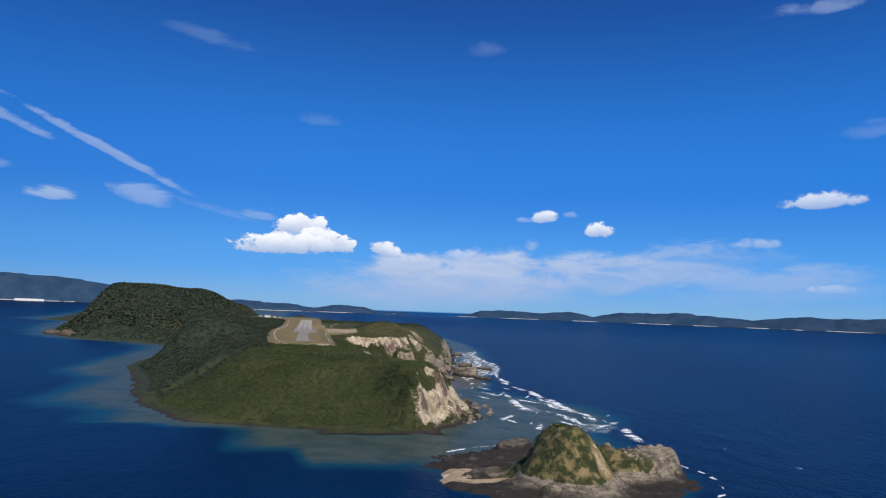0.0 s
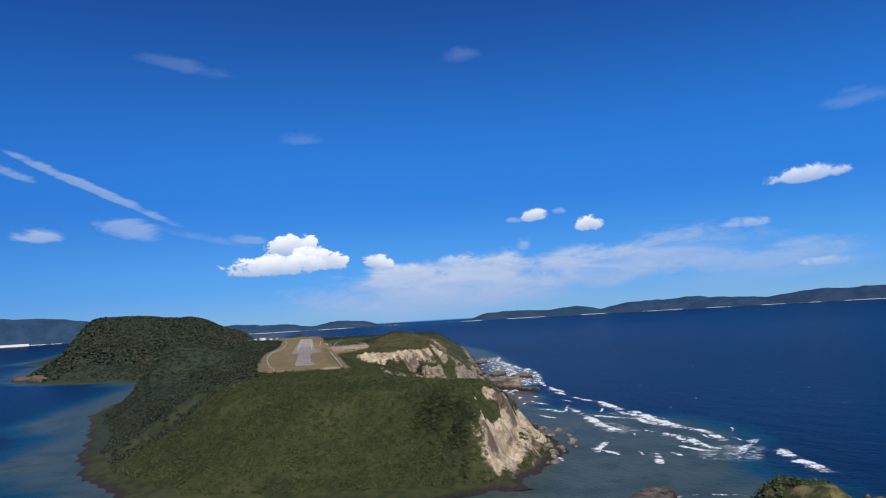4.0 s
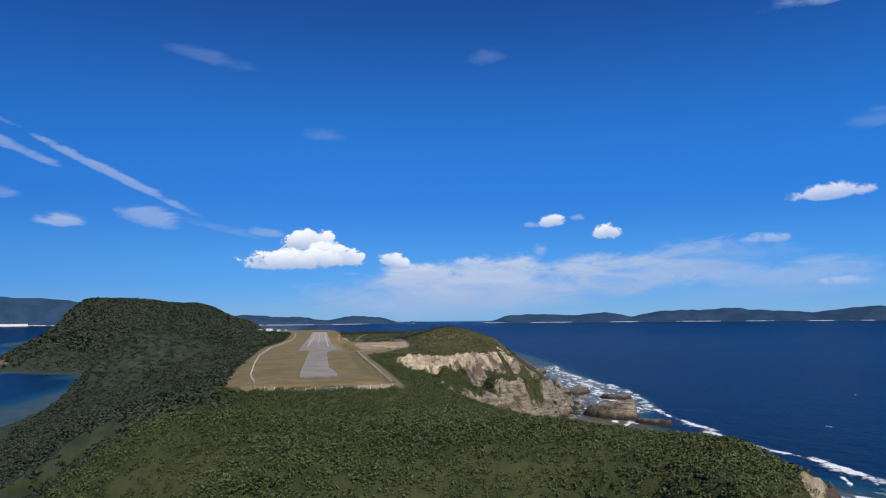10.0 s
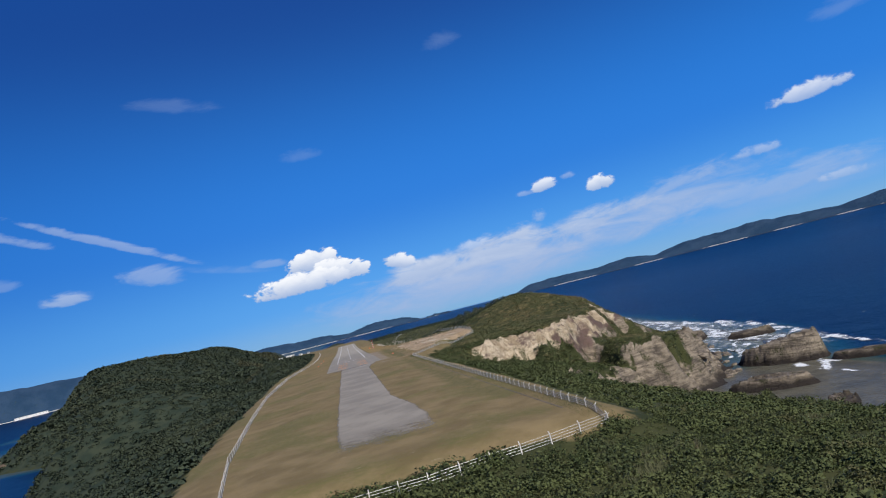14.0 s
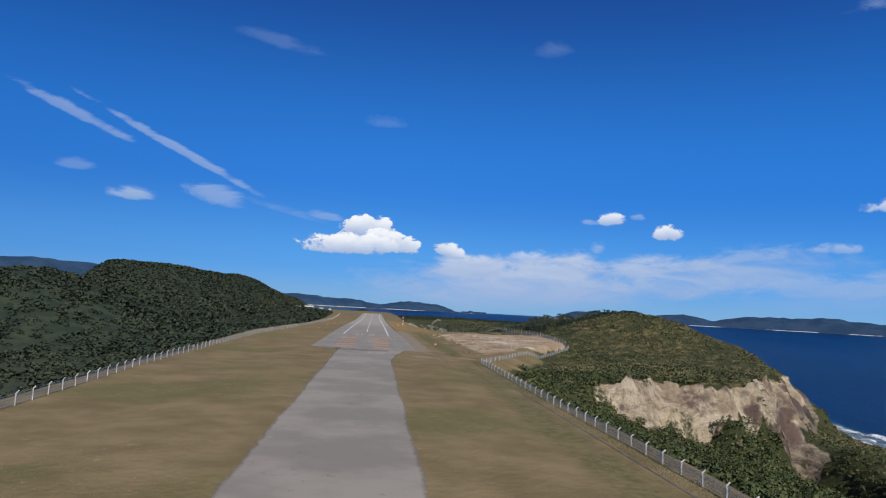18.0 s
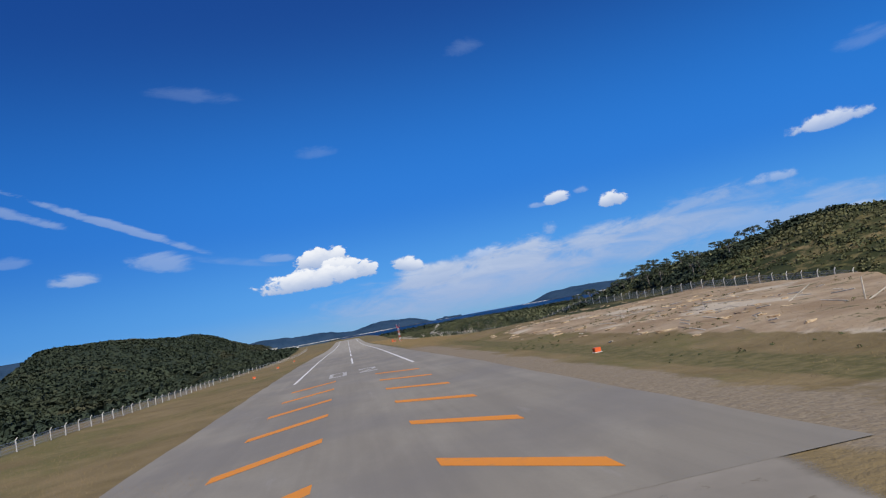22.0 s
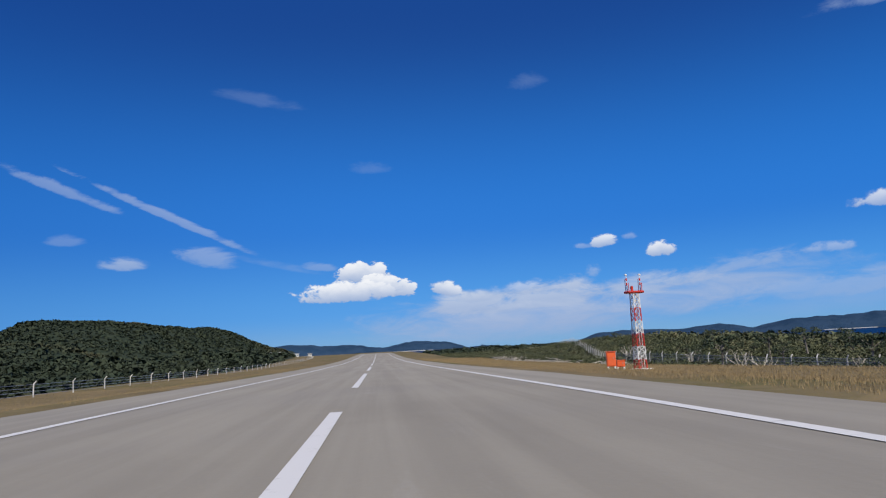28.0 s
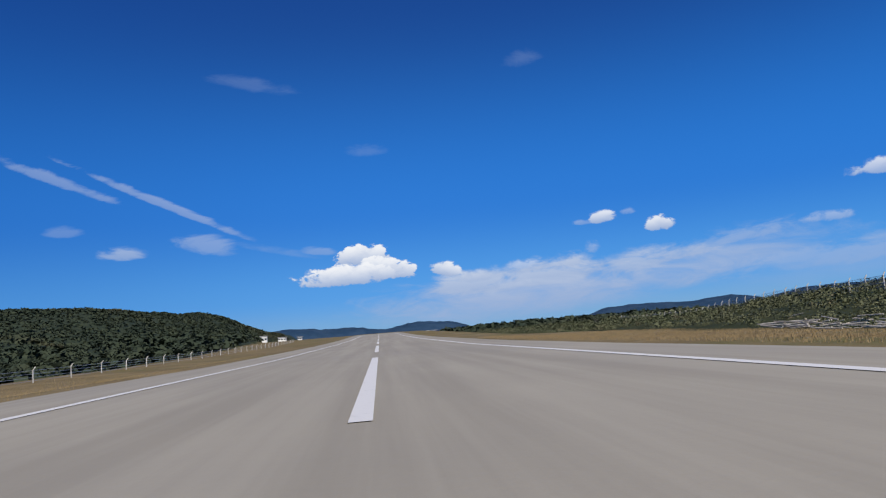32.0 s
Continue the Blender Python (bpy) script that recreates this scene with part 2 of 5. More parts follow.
def build_ground(n, s):
    p = place(n)
    big, mid, fine = n.noise(p, 0.02, 5), n.noise(p, 0.15, 6, 0.6), n.noise(p, 1.3, 5, 0.65)
    # scrub ground toned down in colour, for the self-shade that leaves would have
    scrub = n.mix(n.step(mid, 0.35, 0.65), (0.022, 0.030, 0.012), (0.046, 0.052, 0.020))
    scrub = n.mix(n.math("MULTIPLY", n.step(big, 0.45, 0.65), n.step(fine, 0.4, 0.6, 0.4, 1.0)), scrub, (0.056, 0.060, 0.024))
    dry = n.mix(n.step(mid, 0.32, 0.68), (0.150, 0.114, 0.053), (0.225, 0.171, 0.086))
    dry = n.mix(n.math("MULTIPLY", n.step(n.noise(p, 0.055, 5, 0.6), 0.47, 0.62), n.step(fine, 0.35, 0.6, 0.3, 0.9)), dry, (0.125, 0.118, 0.042))
    dry = n.mix(n.step(n.noise(p, 0.45, 6, 0.7), 0.63, 0.75), dry, (0.34, 0.28, 0.19))
    bands = n.noise(n.mapped(p, (0.06, 0.06, 0.42), (0.14, 0.34, 0)), 1.0, 8, 0.68, 1.6)
    lump = n.noise(p, 0.16, 8, 0.7, 0.5)
    block = n.add("ShaderNodeTexVoronoi")
    block.feature = "DISTANCE_TO_EDGE"
    block.inputs["Scale"].default_value = 0.42
    warp = n.add("ShaderNodeVectorMath")
    warp.operation = "ADD"
    n.set(warp.inputs[0], n.mapped(p, (1, 1, 0.30)))
    shove = n.add("ShaderNodeTexNoise")
    n.set(shove.inputs["Vector"], p)
    shove.inputs["Scale"].default_value, shove.inputs["Detail"].default_value = 0.5, 5.0
    grow = n.add("ShaderNodeVectorMath")
    grow.operation = "SCALE"
    n.set(grow.inputs[0], shove.outputs["Color"])
    grow.inputs["Scale"].default_value = 3.2
    n.set(warp.inputs[1], grow.outputs[0])
    n.set(block.inputs["Vector"], warp.outputs[0])
    level = n.add("ShaderNodeSeparateXYZ")
    n.set(level.inputs[0], n.mapped(p, (1, 1, 1), (0.10, 0.16, 0)))
    sheet = n.math("FRACT", n.math("ADD", n.math("MULTIPLY", level.outputs[2], 0.42), n.math("MULTIPLY", n.noise(p, 0.11, 5, 0.6), 3.4)))
    seam = n.step(n.math("ABSOLUTE", n.math("SUBTRACT", sheet, 0.5)), 0.0, 0.13)
    crack = n.math("MINIMUM", n.step(block.outputs["Distance"], 0.0, 0.09, 0.35, 1.0), n.step(n.math("ADD", seam, n.math("MULTIPLY", lump, 0.5)), 0.2, 0.9))
    pale = attribute(n, "pale")
    grey = n.mix(n.step(n.math("ADD", n.math("MULTIPLY", bands, 0.6), n.math("MULTIPLY", lump, 0.4)), 0.40, 0.60), (0.095, 0.080, 0.064), (0.35, 0.295, 0.222))
    runnel = n.noise(n.mapped(p, (1.0, 1.0, 0.16)), 0.55, 7, 0.7, 0.4)
    cream = n.mix(n.step(lump, 0.36, 0.64), (0.33, 0.26, 0.17), (0.66, 0.56, 0.41))
    cream = n.mix(n.step(runnel, 0.52, 0.64, 0.0, 0.7), cream, (0.25, 0.175, 0.11))
    cream = n.mix(n.step(n.noise(p, 0.055, 5, 0.62), 0.50, 0.58), cream, (0.145, 0.10, 0.085))
    rock = n.mix(n.step(n.math("ADD", pale, n.math("MULTIPLY", n.math("SUBTRACT", n.noise(p, 0.06, 6, 0.65), 0.5), 1.6)), 0.42, 0.66), grey, cream)
    rock = n.mix(n.math("MULTIPLY", n.math("SUBTRACT", 1.0, crack), n.step(n.noise(p, 0.25, 5, 0.7), 0.42, 0.62, 0.0, 0.55)), rock, (0.085, 0.07, 0.055))
    rock = n.mix(n.math("MULTIPLY", n.step(n.noise(p, 0.12, 6, 0.7), 0.55, 0.63), n.step(fine, 0.3, 0.6)), rock, (0.045, 0.052, 0.02))
    tide = n.add("ShaderNodeSeparateXYZ")
    n.set(tide.inputs[0], p)
    wet = n.step(n.math("ADD", tide.outputs[2], n.math("MULTIPLY", mid, 4.0)), 3.0, 6.5, 1.0, 0.0)
    rock = n.mix(n.step(tide.outputs[0], -160.0, -60.0, 0.75, 0.0), rock, (0.105, 0.078, 0.058))
    rock = n.mix(wet, rock, (0.040, 0.034, 0.030))
    sand = n.mix(n.step(mid, 0.35, 0.65), (0.27, 0.195, 0.118), (0.40, 0.310, 0.205))
    sand = n.mix(n.step(n.noise(p, 0.3, 6, 0.7), 0.55, 0.66), sand, (0.10, 0.092, 0.04))
    sand = n.mix(n.math("MULTIPLY", n.step(n.noise(p, 0.08, 4), 0.56, 0.64), 0.7), sand, (0.52, 0.46, 0.36))
    edge = n.math("MULTIPLY", n.math("SUBTRACT", n.noise(p, 0.22, 6, 0.65), 0.5), 0.9)
    col = n.mix(n.step(n.math("ADD", attribute(n, "dry"), edge), 0.42, 0.58), scrub, dry)
    lush = n.mix(n.step(fine, 0.35, 0.65), (0.100, 0.092, 0.036), (0.165, 0.138, 0.062))
    col = n.mix(n.step(n.math("ADD", attribute(n, "lush"), edge), 0.40, 0.75), col, lush)
    # woodland floor with the shade between crowns put into its colour
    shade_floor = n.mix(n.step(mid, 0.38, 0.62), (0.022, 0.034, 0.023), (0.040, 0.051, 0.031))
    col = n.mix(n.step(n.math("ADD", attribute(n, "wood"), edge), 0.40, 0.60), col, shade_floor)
    grit = n.mix(n.step(n.noise(p, 5.0, 6, 0.8), 0.38, 0.64), (0.20, 0.160, 0.108), (0.275, 0.230, 0.162))
    col = n.mix(n.step(n.math("ADD", attribute(n, "gravel"), n.math("MULTIPLY", edge, 1.7)), 0.42, 0.72), col, grit)
    col = n.mix(n.step(n.math("ADD", attribute(n, "bare"), edge), 0.42, 0.58), col, sand)
    col = n.mix(n.step(n.math("ADD", attribute(n, "ochre"), edge), 0.50, 0.70), col, (0.46, 0.20, 0.085))
    col = n.mix(n.step(n.math("ADD", attribute(n, "rock"), edge), 0.40, 0.55), col, rock)
    n.set(s.inputs["Base Color"], col)
    s.inputs["Roughness"].default_value, s.inputs["Specular IOR Level"].default_value = 0.95, 0.15
    h = n.math("ADD", n.math("MULTIPLY", n.math("ADD", n.noise(n.mapped(p, (1, 1, 1.5)), 0.62, 9, 0.76), n.math("MULTIPLY", crack, 0.10)), attribute(n, "rock")), n.math("MULTIPLY", fine, 0.12))
    bump(n, s, h, 0.9, 1.6)


def build_far(n, s):
    p = place(n)
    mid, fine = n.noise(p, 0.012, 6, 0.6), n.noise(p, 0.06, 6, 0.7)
    # distance haze painted into the hill colours as blue
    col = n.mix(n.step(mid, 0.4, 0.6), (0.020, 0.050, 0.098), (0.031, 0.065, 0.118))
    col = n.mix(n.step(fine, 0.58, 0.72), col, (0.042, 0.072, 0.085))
    beach = n.mix(n.step(n.noise(p, 0.006, 4, 0.6), 0.48, 0.54), (0.05, 0.06, 0.06), (0.62, 0.60, 0.55))
    n.set(s.inputs["Base Color"], n.mix(n.step(n.math("ADD", attribute(n, "above"), n.math("MULTIPLY", fine, 2.0)), 2.4, 3.6, 1.0, 0.0), col, beach))
    s.inputs["Roughness"].default_value, s.inputs["Specular IOR Level"].default_value = 1.0, 0.1
    bump(n, s, fine, 0.8, 12.0)


def build_sea(n, s):
    p = place(n)
    shallow = n.math("ADD", attribute(n, "shallow"), n.math("MULTIPLY", n.math("SUBTRACT", n.noise(p, 0.02, 6, 0.6), 0.5), 0.5))
    deep = n.mix(n.step(n.noise(n.mapped(p, (1, 0.35, 1)), 0.004, 4), 0.4, 0.6), (0.0002, 0.0105, 0.046), (0.0004, 0.016, 0.056))
    reef = n.mix(n.step(n.noise(p, 0.045, 6, 0.62), 0.42, 0.62), (0.052, 0.076, 0.068), (0.034, 0.057, 0.053))
    mid = n.mix(n.step(shallow, 0.12, 0.42), deep, (0.003, 0.045, 0.080))
    near = n.mix(n.step(shallow, 0.36, 0.7), mid, reef)
    flat = n.mix(n.step(n.noise(p, 0.09, 5, 0.6), 0.42, 0.62), (0.108, 0.104, 0.080), (0.075, 0.075, 0.060))
    n.set(s.inputs["Base Color"], n.mix(n.step(shallow, 0.82, 1.0), near, flat))
    s.inputs["Roughness"].default_value, s.inputs["IOR"].default_value = 0.32, 1.33
    s.inputs["Specular IOR Level"].default_value = 0.06
    h = n.math("ADD", n.noise(n.mapped(p, (1, 0.5, 1), (0, 0, 0.5)), 0.06, 6, 0.6), n.math("MULTIPLY", n.noise(p, 0.4, 4, 0.6), 0.35))
    bump(n, s, h, 0.7, 2.2)


def build_foam(n, s):
    p = place(n)
    g, lace = n.noise(p, 0.7, 6, 0.7), n.noise(p, 0.30, 9, 0.72, 0.8)
    n.set(s.inputs["Base Color"], n.mix(n.step(g, 0.4, 0.6), (0.60, 0.66, 0.69), (0.85, 0.87, 0.88)))
    s.inputs["Roughness"].default_value = 0.8
    v = n.math("ADD", attribute(n, "cover"), n.math("MULTIPLY", n.math("SUBTRACT", lace, 0.5), 2.2))
    n.set(s.inputs["Alpha"], n.step(v, 0.36, 0.72))


def build_thin_foam(n, s):
    p = place(n)
    g = n.noise(p, 0.22, 8, 0.75, 0.6)
    n.set(s.inputs["Base Color"], (0.72, 0.78, 0.80, 1))
    s.inputs["Roughness"].default_value = 0.8
    n.set(s.inputs["Alpha"], n.math("MULTIPLY", n.step(g, 0.46, 0.62), n.step(attribute(n, "mid"), 0.05, 0.7, 0.0, 0.5)))


def build_asphalt(n, s):
    p = place(n)
    streak = n.noise(n.mapped(p, (0.9, 0.02, 1)), 1.0, 6, 0.6)
    patch, fine = n.noise(p, 0.08, 5, 0.55), n.noise(p, 9.0, 3, 0.7)
    blot = n.noise(n.mapped(p, (1, 0.4, 1)), 0.22, 6, 0.62, 0.3)
    col = n.mix(n.math("ADD", n.math("MULTIPLY", n.step(streak, 0.32, 0.7), 0.45), n.math("MULTIPLY", n.step(blot, 0.38, 0.62), 0.55)), (0.215, 0.194, 0.152), (0.300, 0.274, 0.215))
    col = n.mix(n.math("MULTIPLY", n.step(patch, 0.42, 0.66), 0.55), col, (0.175, 0.165, 0.15))
    col = n.mix(n.math("MULTIPLY", n.step(n.noise(n.mapped(p, (1, 0.15, 1)), 0.6, 7, 0.72), 0.6, 0.72), 0.5), col, (0.33, 0.31, 0.275))
    col = n.mix(n.math("MULTIPLY", fine, 0.35), col, (0.155, 0.14, 0.12))
    along = n.add("ShaderNodeSeparateXYZ")
    n.set(along.inputs[0], p)
    n.set(s.inputs["Base Color"], n.mix(n.step(n.math("ADD", along.outputs[1], n.math("MULTIPLY", patch, 60.0)), 110.0, 230.0, 0.0, 0.5), col, n.mix(n.step(streak, 0.36, 0.66), (0.355, 0.322, 0.25), (0.44, 0.402, 0.316))))
    s.inputs["Roughness"].default_value = 0.9
    bump(n, s, fine, 0.25, 0.02)


def build_old_asphalt(n, s):
    p = place(n)
    patch, fine = n.noise(p, 0.12, 6, 0.6), n.noise(p, 1.2, 6, 0.7)
    col = n.mix(n.step(patch, 0.36, 0.64), (0.200, 0.180, 0.145), (0.272, 0.246, 0.198))
    col = n.mix(n.step(fine, 0.6, 0.72), col, (0.14, 0.115, 0.075))
    n.set(s.inputs["Base Color"], col)
    s.inputs["Roughness"].default_value = 0.95
    n.set(s.inputs["Alpha"], n.step(n.math("ADD", attribute(n, "mid"), n.math("MULTIPLY", n.math("SUBTRACT", n.noise(p, 0.35, 6, 0.7), 0.5), 0.9)), 0.15, 0.7))


def build_leaves(n, s):
    r = n.add("ShaderNodeNewGeometry").outputs["Random Per Island"]
    p = place(n)
    col = n.mix(n.step(n.noise(p, 0.05, 4, 0.6), 0.38, 0.62), (0.036, 0.056, 0.018), (0.074, 0.090, 0.031))
    col = n.mix(n.step(n.noise(p, 0.42, 4, 0.6), 0.38, 0.54), (0.024, 0.037, 0.014), col)
    col = n.mix(n.math("MULTIPLY", r, 0.6), col, (0.100, 0.118, 0.044))
    col = n.mix(n.math("MULTIPLY", n.step(n.noise(p, 0.16, 5, 0.65), 0.58, 0.68), 0.5), col, (0.125, 0.108, 0.052))
    n.set(s.inputs["Base Color"], col)
    s.inputs["Roughness"].default_value, s.inputs["Specular IOR Level"].default_value = 0.75, 0.25


def build_woods(n, s):
    r = n.add("ShaderNodeNewGeometry").outputs["Random Per Island"]
    p = place(n)
    # wood greens shifted bluer and lighter, haze over the hills put into them
    col = n.mix(n.step(n.noise(p, 0.02, 5, 0.6), 0.38, 0.62), (0.024, 0.038, 0.027), (0.042, 0.055, 0.034))
    col = n.mix(n.step(n.noise(p, 0.006, 4, 0.6), 0.52, 0.64), col, (0.062, 0.062, 0.036))
    n.set(s.inputs["Base Color"], n.mix(n.math("MULTIPLY", r, 0.5), col, (0.056, 0.068, 0.040)))
    s.inputs["Roughness"].default_value, s.inputs["Specular IOR Level"].default_value = 0.85, 0.15


def build_bush(n, s):
    r = n.add("ShaderNodeNewGeometry").outputs["Random Per Island"]
    p = place(n)
    col = n.mix(n.step(n.noise(p, 0.10, 5, 0.6), 0.40, 0.60), (0.062, 0.078, 0.038), (0.118, 0.124, 0.066))
    col = n.mix(n.step(n.noise(p, 0.30, 4, 0.6), 0.58, 0.68), col, (0.165, 0.138, 0.085))
    n.set(s.inputs["Base Color"], n.mix(n.math("MULTIPLY", r, 0.5), col, (0.15, 0.16, 0.088)))
    s.inputs["Roughness"].default_value, s.inputs["Specular IOR Level"].default_value = 0.8, 0.2


def build_scrub_dry(n, s):
    r = n.add("ShaderNodeNewGeometry").outputs["Random Per Island"]
    p = place(n)
    col = n.mix(n.step(n.noise(p, 0.06, 5, 0.6), 0.40, 0.60), (0.058, 0.074, 0.032), (0.120, 0.120, 0.056))
    col = n.mix(n.step(n.noise(p, 0.035, 4), 0.48, 0.62), col, (0.155, 0.130, 0.068))
    n.set(s.inputs["Base Color"], n.mix(n.math("MULTIPLY", r, 0.45), col, (0.135, 0.14, 0.066)))
    s.inputs["Roughness"].default_value, s.inputs["Specular IOR Level"].default_value = 0.8, 0.2


def build_pine(n, s):
    r = n.add("ShaderNodeNewGeometry").outputs["Random Per Island"]
    col = n.mix(r, (0.030, 0.050, 0.026), (0.072, 0.092, 0.046))
    n.set(s.inputs["Base Color"], col)
    s.inputs["Roughness"].default_value = 0.8


def build_straw(n, s):
    r = n.add("ShaderNodeNewGeometry").outputs["Random Per Island"]
    n.set(s.inputs["Base Color"], n.mix(r, (0.22, 0.158, 0.074), (0.31, 0.228, 0.115)))
    s.inputs["Roughness"].default_value = 0.9


def build_bark(n, s):
    g = n.noise(place(n), 3.0, 6, 0.7)
    n.set(s.inputs["Base Color"], n.mix(n.step(g, 0.4, 0.6), (0.10, 0.085, 0.07), (0.26, 0.235, 0.20)))
    s.inputs["Roughness"].default_value = 0.95


def build_concrete(n, s):
    p = place(n)
    g = n.noise(p, 1.6, 7, 0.65)
    n.set(s.inputs["Base Color"], n.mix(n.step(g, 0.38, 0.64), (0.46, 0.44, 0.40), (0.66, 0.64, 0.60)))
    s.inputs["Roughness"].default_value = 0.9


def build_line(n, s):
    p = place(n)
    g = n.noise(p, 2.2, 7, 0.7)
    n.set(s.inputs["Base Color"], n.mix(n.step(g, 0.56, 0.74), (0.70, 0.69, 0.66), (0.42, 0.41, 0.38)))
    s.inputs["Roughness"].default_value = 0.7


def build_worn_line(n, s):
    p = place(n)
    g = n.noise(p, 1.4, 8, 0.75)
    n.set(s.inputs["Base Color"], n.mix(n.step(g, 0.42, 0.6), (0.50, 0.49, 0.46), (0.30, 0.285, 0.26)))
    s.inputs["Roughness"].default_value = 0.8


def build_dark_asphalt(n, s):
    p = place(n)
    g = n.noise(p, 0.8, 7, 0.7)
    n.set(s.inputs["Base Color"], n.mix(n.step(g, 0.4, 0.62), (0.150, 0.137, 0.113), (0.218, 0.197, 0.160)))
    s.inputs["Roughness"].default_value = 0.95
    n.set(s.inputs["Alpha"], n.step(n.math("ADD", attribute(n, "mid"), n.math("MULTIPLY", n.math("SUBTRACT", n.noise(p, 0.3, 6, 0.7), 0.5), 1.6)), 0.3, 0.62))


def build_mesh(n, s):
    run, up = attribute(n, "run"), n.add("ShaderNodeSeparateXYZ")
    n.set(up.inputs[0], place(n))
    cover = None
    for sign in (1.0, -1.0):
        a = n.math("MULTIPLY", n.math("ADD", run, n.math("MULTIPLY", up.outputs[2], sign)), 13.0)
        line = n.step(n.math("ABSOLUTE", n.math("SUBTRACT", n.math("FRACT", a), 0.5)), 0.0, 0.14, 1.0, 0.0)
        cover = line if cover is None else n.math("MAXIMUM", cover, line)
    s.inputs["Base Color"].default_value = (0.42, 0.42, 0.40, 1)
    s.inputs["Roughness"].default_value = 0.7
    n.set(s.inputs["Alpha"], n.math("MULTIPLY", cover, 0.75))


def build_orange_line(n, s):
    p = place(n)
    g = n.noise(p, 1.8, 7, 0.7)
    n.set(s.inputs["Base Color"], n.mix(n.step(g, 0.55, 0.75), (0.68, 0.245, 0.02), (0.42, 0.22, 0.08)))
    s.inputs["Roughness"].default_value = 0.7


GROUND, FAR, SEA = material("ground", build_ground), material("hazed_far_hills", build_far), material("sea", build_sea)
FOAM, THIN_FOAM = material("foam", build_foam), material("thin_foam", build_thin_foam)
ASPHALT, OLD_ASPHALT = material("asphalt", build_asphalt), material("old_asphalt", build_old_asphalt)
WOODS, SCRUB_DRY = material("woods", build_woods), material("scrub_dry", build_scrub_dry)
BUSH = material("bushes", build_bush)
LEAVES, PINE, BARK, STRAW = material("leaves", build_leaves), material("pine", build_pine), material("bark", build_bark), material("straw", build_straw)
CONCRETE, LINE, ORANGE_LINE = material("concrete", build_concrete), material("white_line", build_line), material("orange_line", build_orange_line)
WORN_LINE, DARK_ASPHALT, CHAIN = material("worn_line", build_worn_line), material("dark_asphalt", build_dark_asphalt), material("chain_link", build_mesh)
RED, WHITE = painted("red_paint", (0.60, 0.045, 0.03), 0.5), painted("white_paint", (0.78, 0.78, 0.76), 0.5, 0.0, 0.12)
ORANGE = painted("orange_paint", (0.80, 0.13, 0.03), 0.5, 0.0, 0.15)
WIRE = painted("galvanised_wire", (0.38, 0.39, 0.39), 0.5, 0.6, 0.2)
GREY_ROOF, GLASS = painted("grey_roof", (0.34, 0.35, 0.36), 0.6), painted("dark_glass", (0.03, 0.04, 0.05), 0.15, 0.0, 0.1)
# old concrete, darkened further to stand in for a recessed drain's shade
OLD_SHADED_CONCRETE = painted("old_shaded_concrete", (0.135, 0.115, 0.085), 0.95, 0.0, 0.45, 0.7)


# ---- mesh helpers ----
def mesh_of(name, verts, faces, mat, smooth=False):
    me = bpy.data.meshes.new(name)
    me.from_pydata(verts, [], faces)
    me.materials.append(mat)
    if smooth:
        me.polygons.foreach_set("use_smooth", np.ones(len(me.polygons), bool))
    me.update()
    return me


def from_bm(name, bm, mat):
    bmesh.ops.recalc_face_normals(bm, faces=bm.faces)
    me = bpy.data.meshes.new(name)
    bm.to_mesh(me)
    bm.free()
    me.materials.append(mat)
    return me


def part(name, bm, mat, parent, label=""):
    me = bm if isinstance(bm, bpy.types.Mesh) else from_bm(name, bm, mat)
    ob = new(name, me)
    ob.parent = parent
    return tagged(ob, label)


def box(bm, lo, hi, m=None):
    lo, hi = Vector(lo), Vector(hi)
    t = Matrix.Translation((lo + hi) / 2) @ Matrix.Diagonal((*(hi - lo), 1))
    bmesh.ops.create_cube(bm, size=1, matrix=(m or Matrix()) @ t)
    return bm


def bevelled(lo, hi, by=0.02, m=None):
    bm = box(bmesh.new(), lo, hi, m)
    bmesh.ops.bevel(bm, geom=bm.edges[:], offset=by, segments=1, affect="EDGES")
    return bm


def rod(bm, a, b, r, sides=6, r2=None):
    a, b = Vector(a), Vector(b)
    turn = (b - a).to_track_quat("Z", "Y").to_matrix().to_4x4()
    m = Matrix.Translation((a + b) / 2) @ turn
    bmesh.ops.create_cone(bm, cap_ends=True, segments=sides, radius1=r, radius2=r if r2 is None else r2, depth=(b - a).length, matrix=m)
    return bm


def smooth(v, lo, hi):
    t = np.clip((v - lo) / (hi - lo), 0, 1)
    return t * t * (3 - 2 * t)


# value noise on arrays, three dimensional, the same on every build
TABLE = np.random.RandomState(7).rand(64, 64, 64)


def value_noise(x, y, z=0.0):
    x, y, z = np.broadcast_arrays(np.asarray(x, float), np.asarray(y, float), np.asarray(z, float))
    i, j, k = np.floor(x).astype(int), np.floor(y).astype(int), np.floor(z).astype(int)
    u, v, q = x - i, y - j, z - k
    u, v, q = u * u * (3 - 2 * u), v * v * (3 - 2 * v), q * q * (3 - 2 * q)
    total = 0
    for a in (0, 1):
        for b in (0, 1):
            for c in (0, 1):
                wgt = (u if a else 1 - u) * (v if b else 1 - v) * (q if c else 1 - q)
                total = total + wgt * TABLE[(i + a) % 64, (j + b) % 64, (k + c) % 64]
    return total


def fractal(x, y, size, octaves=4, gain=0.5, seed=0.0):
    total, amp, norm = 0, 1.0, 0
    for n in range(octaves):
        s = 2.03 ** n / size
        total = total + amp * (value_noise(x * s + seed, y * s + 3.7 * n, 0.37 * seed + n) - 0.5)
        norm += amp
        amp *= gain
    return 2 * total / norm


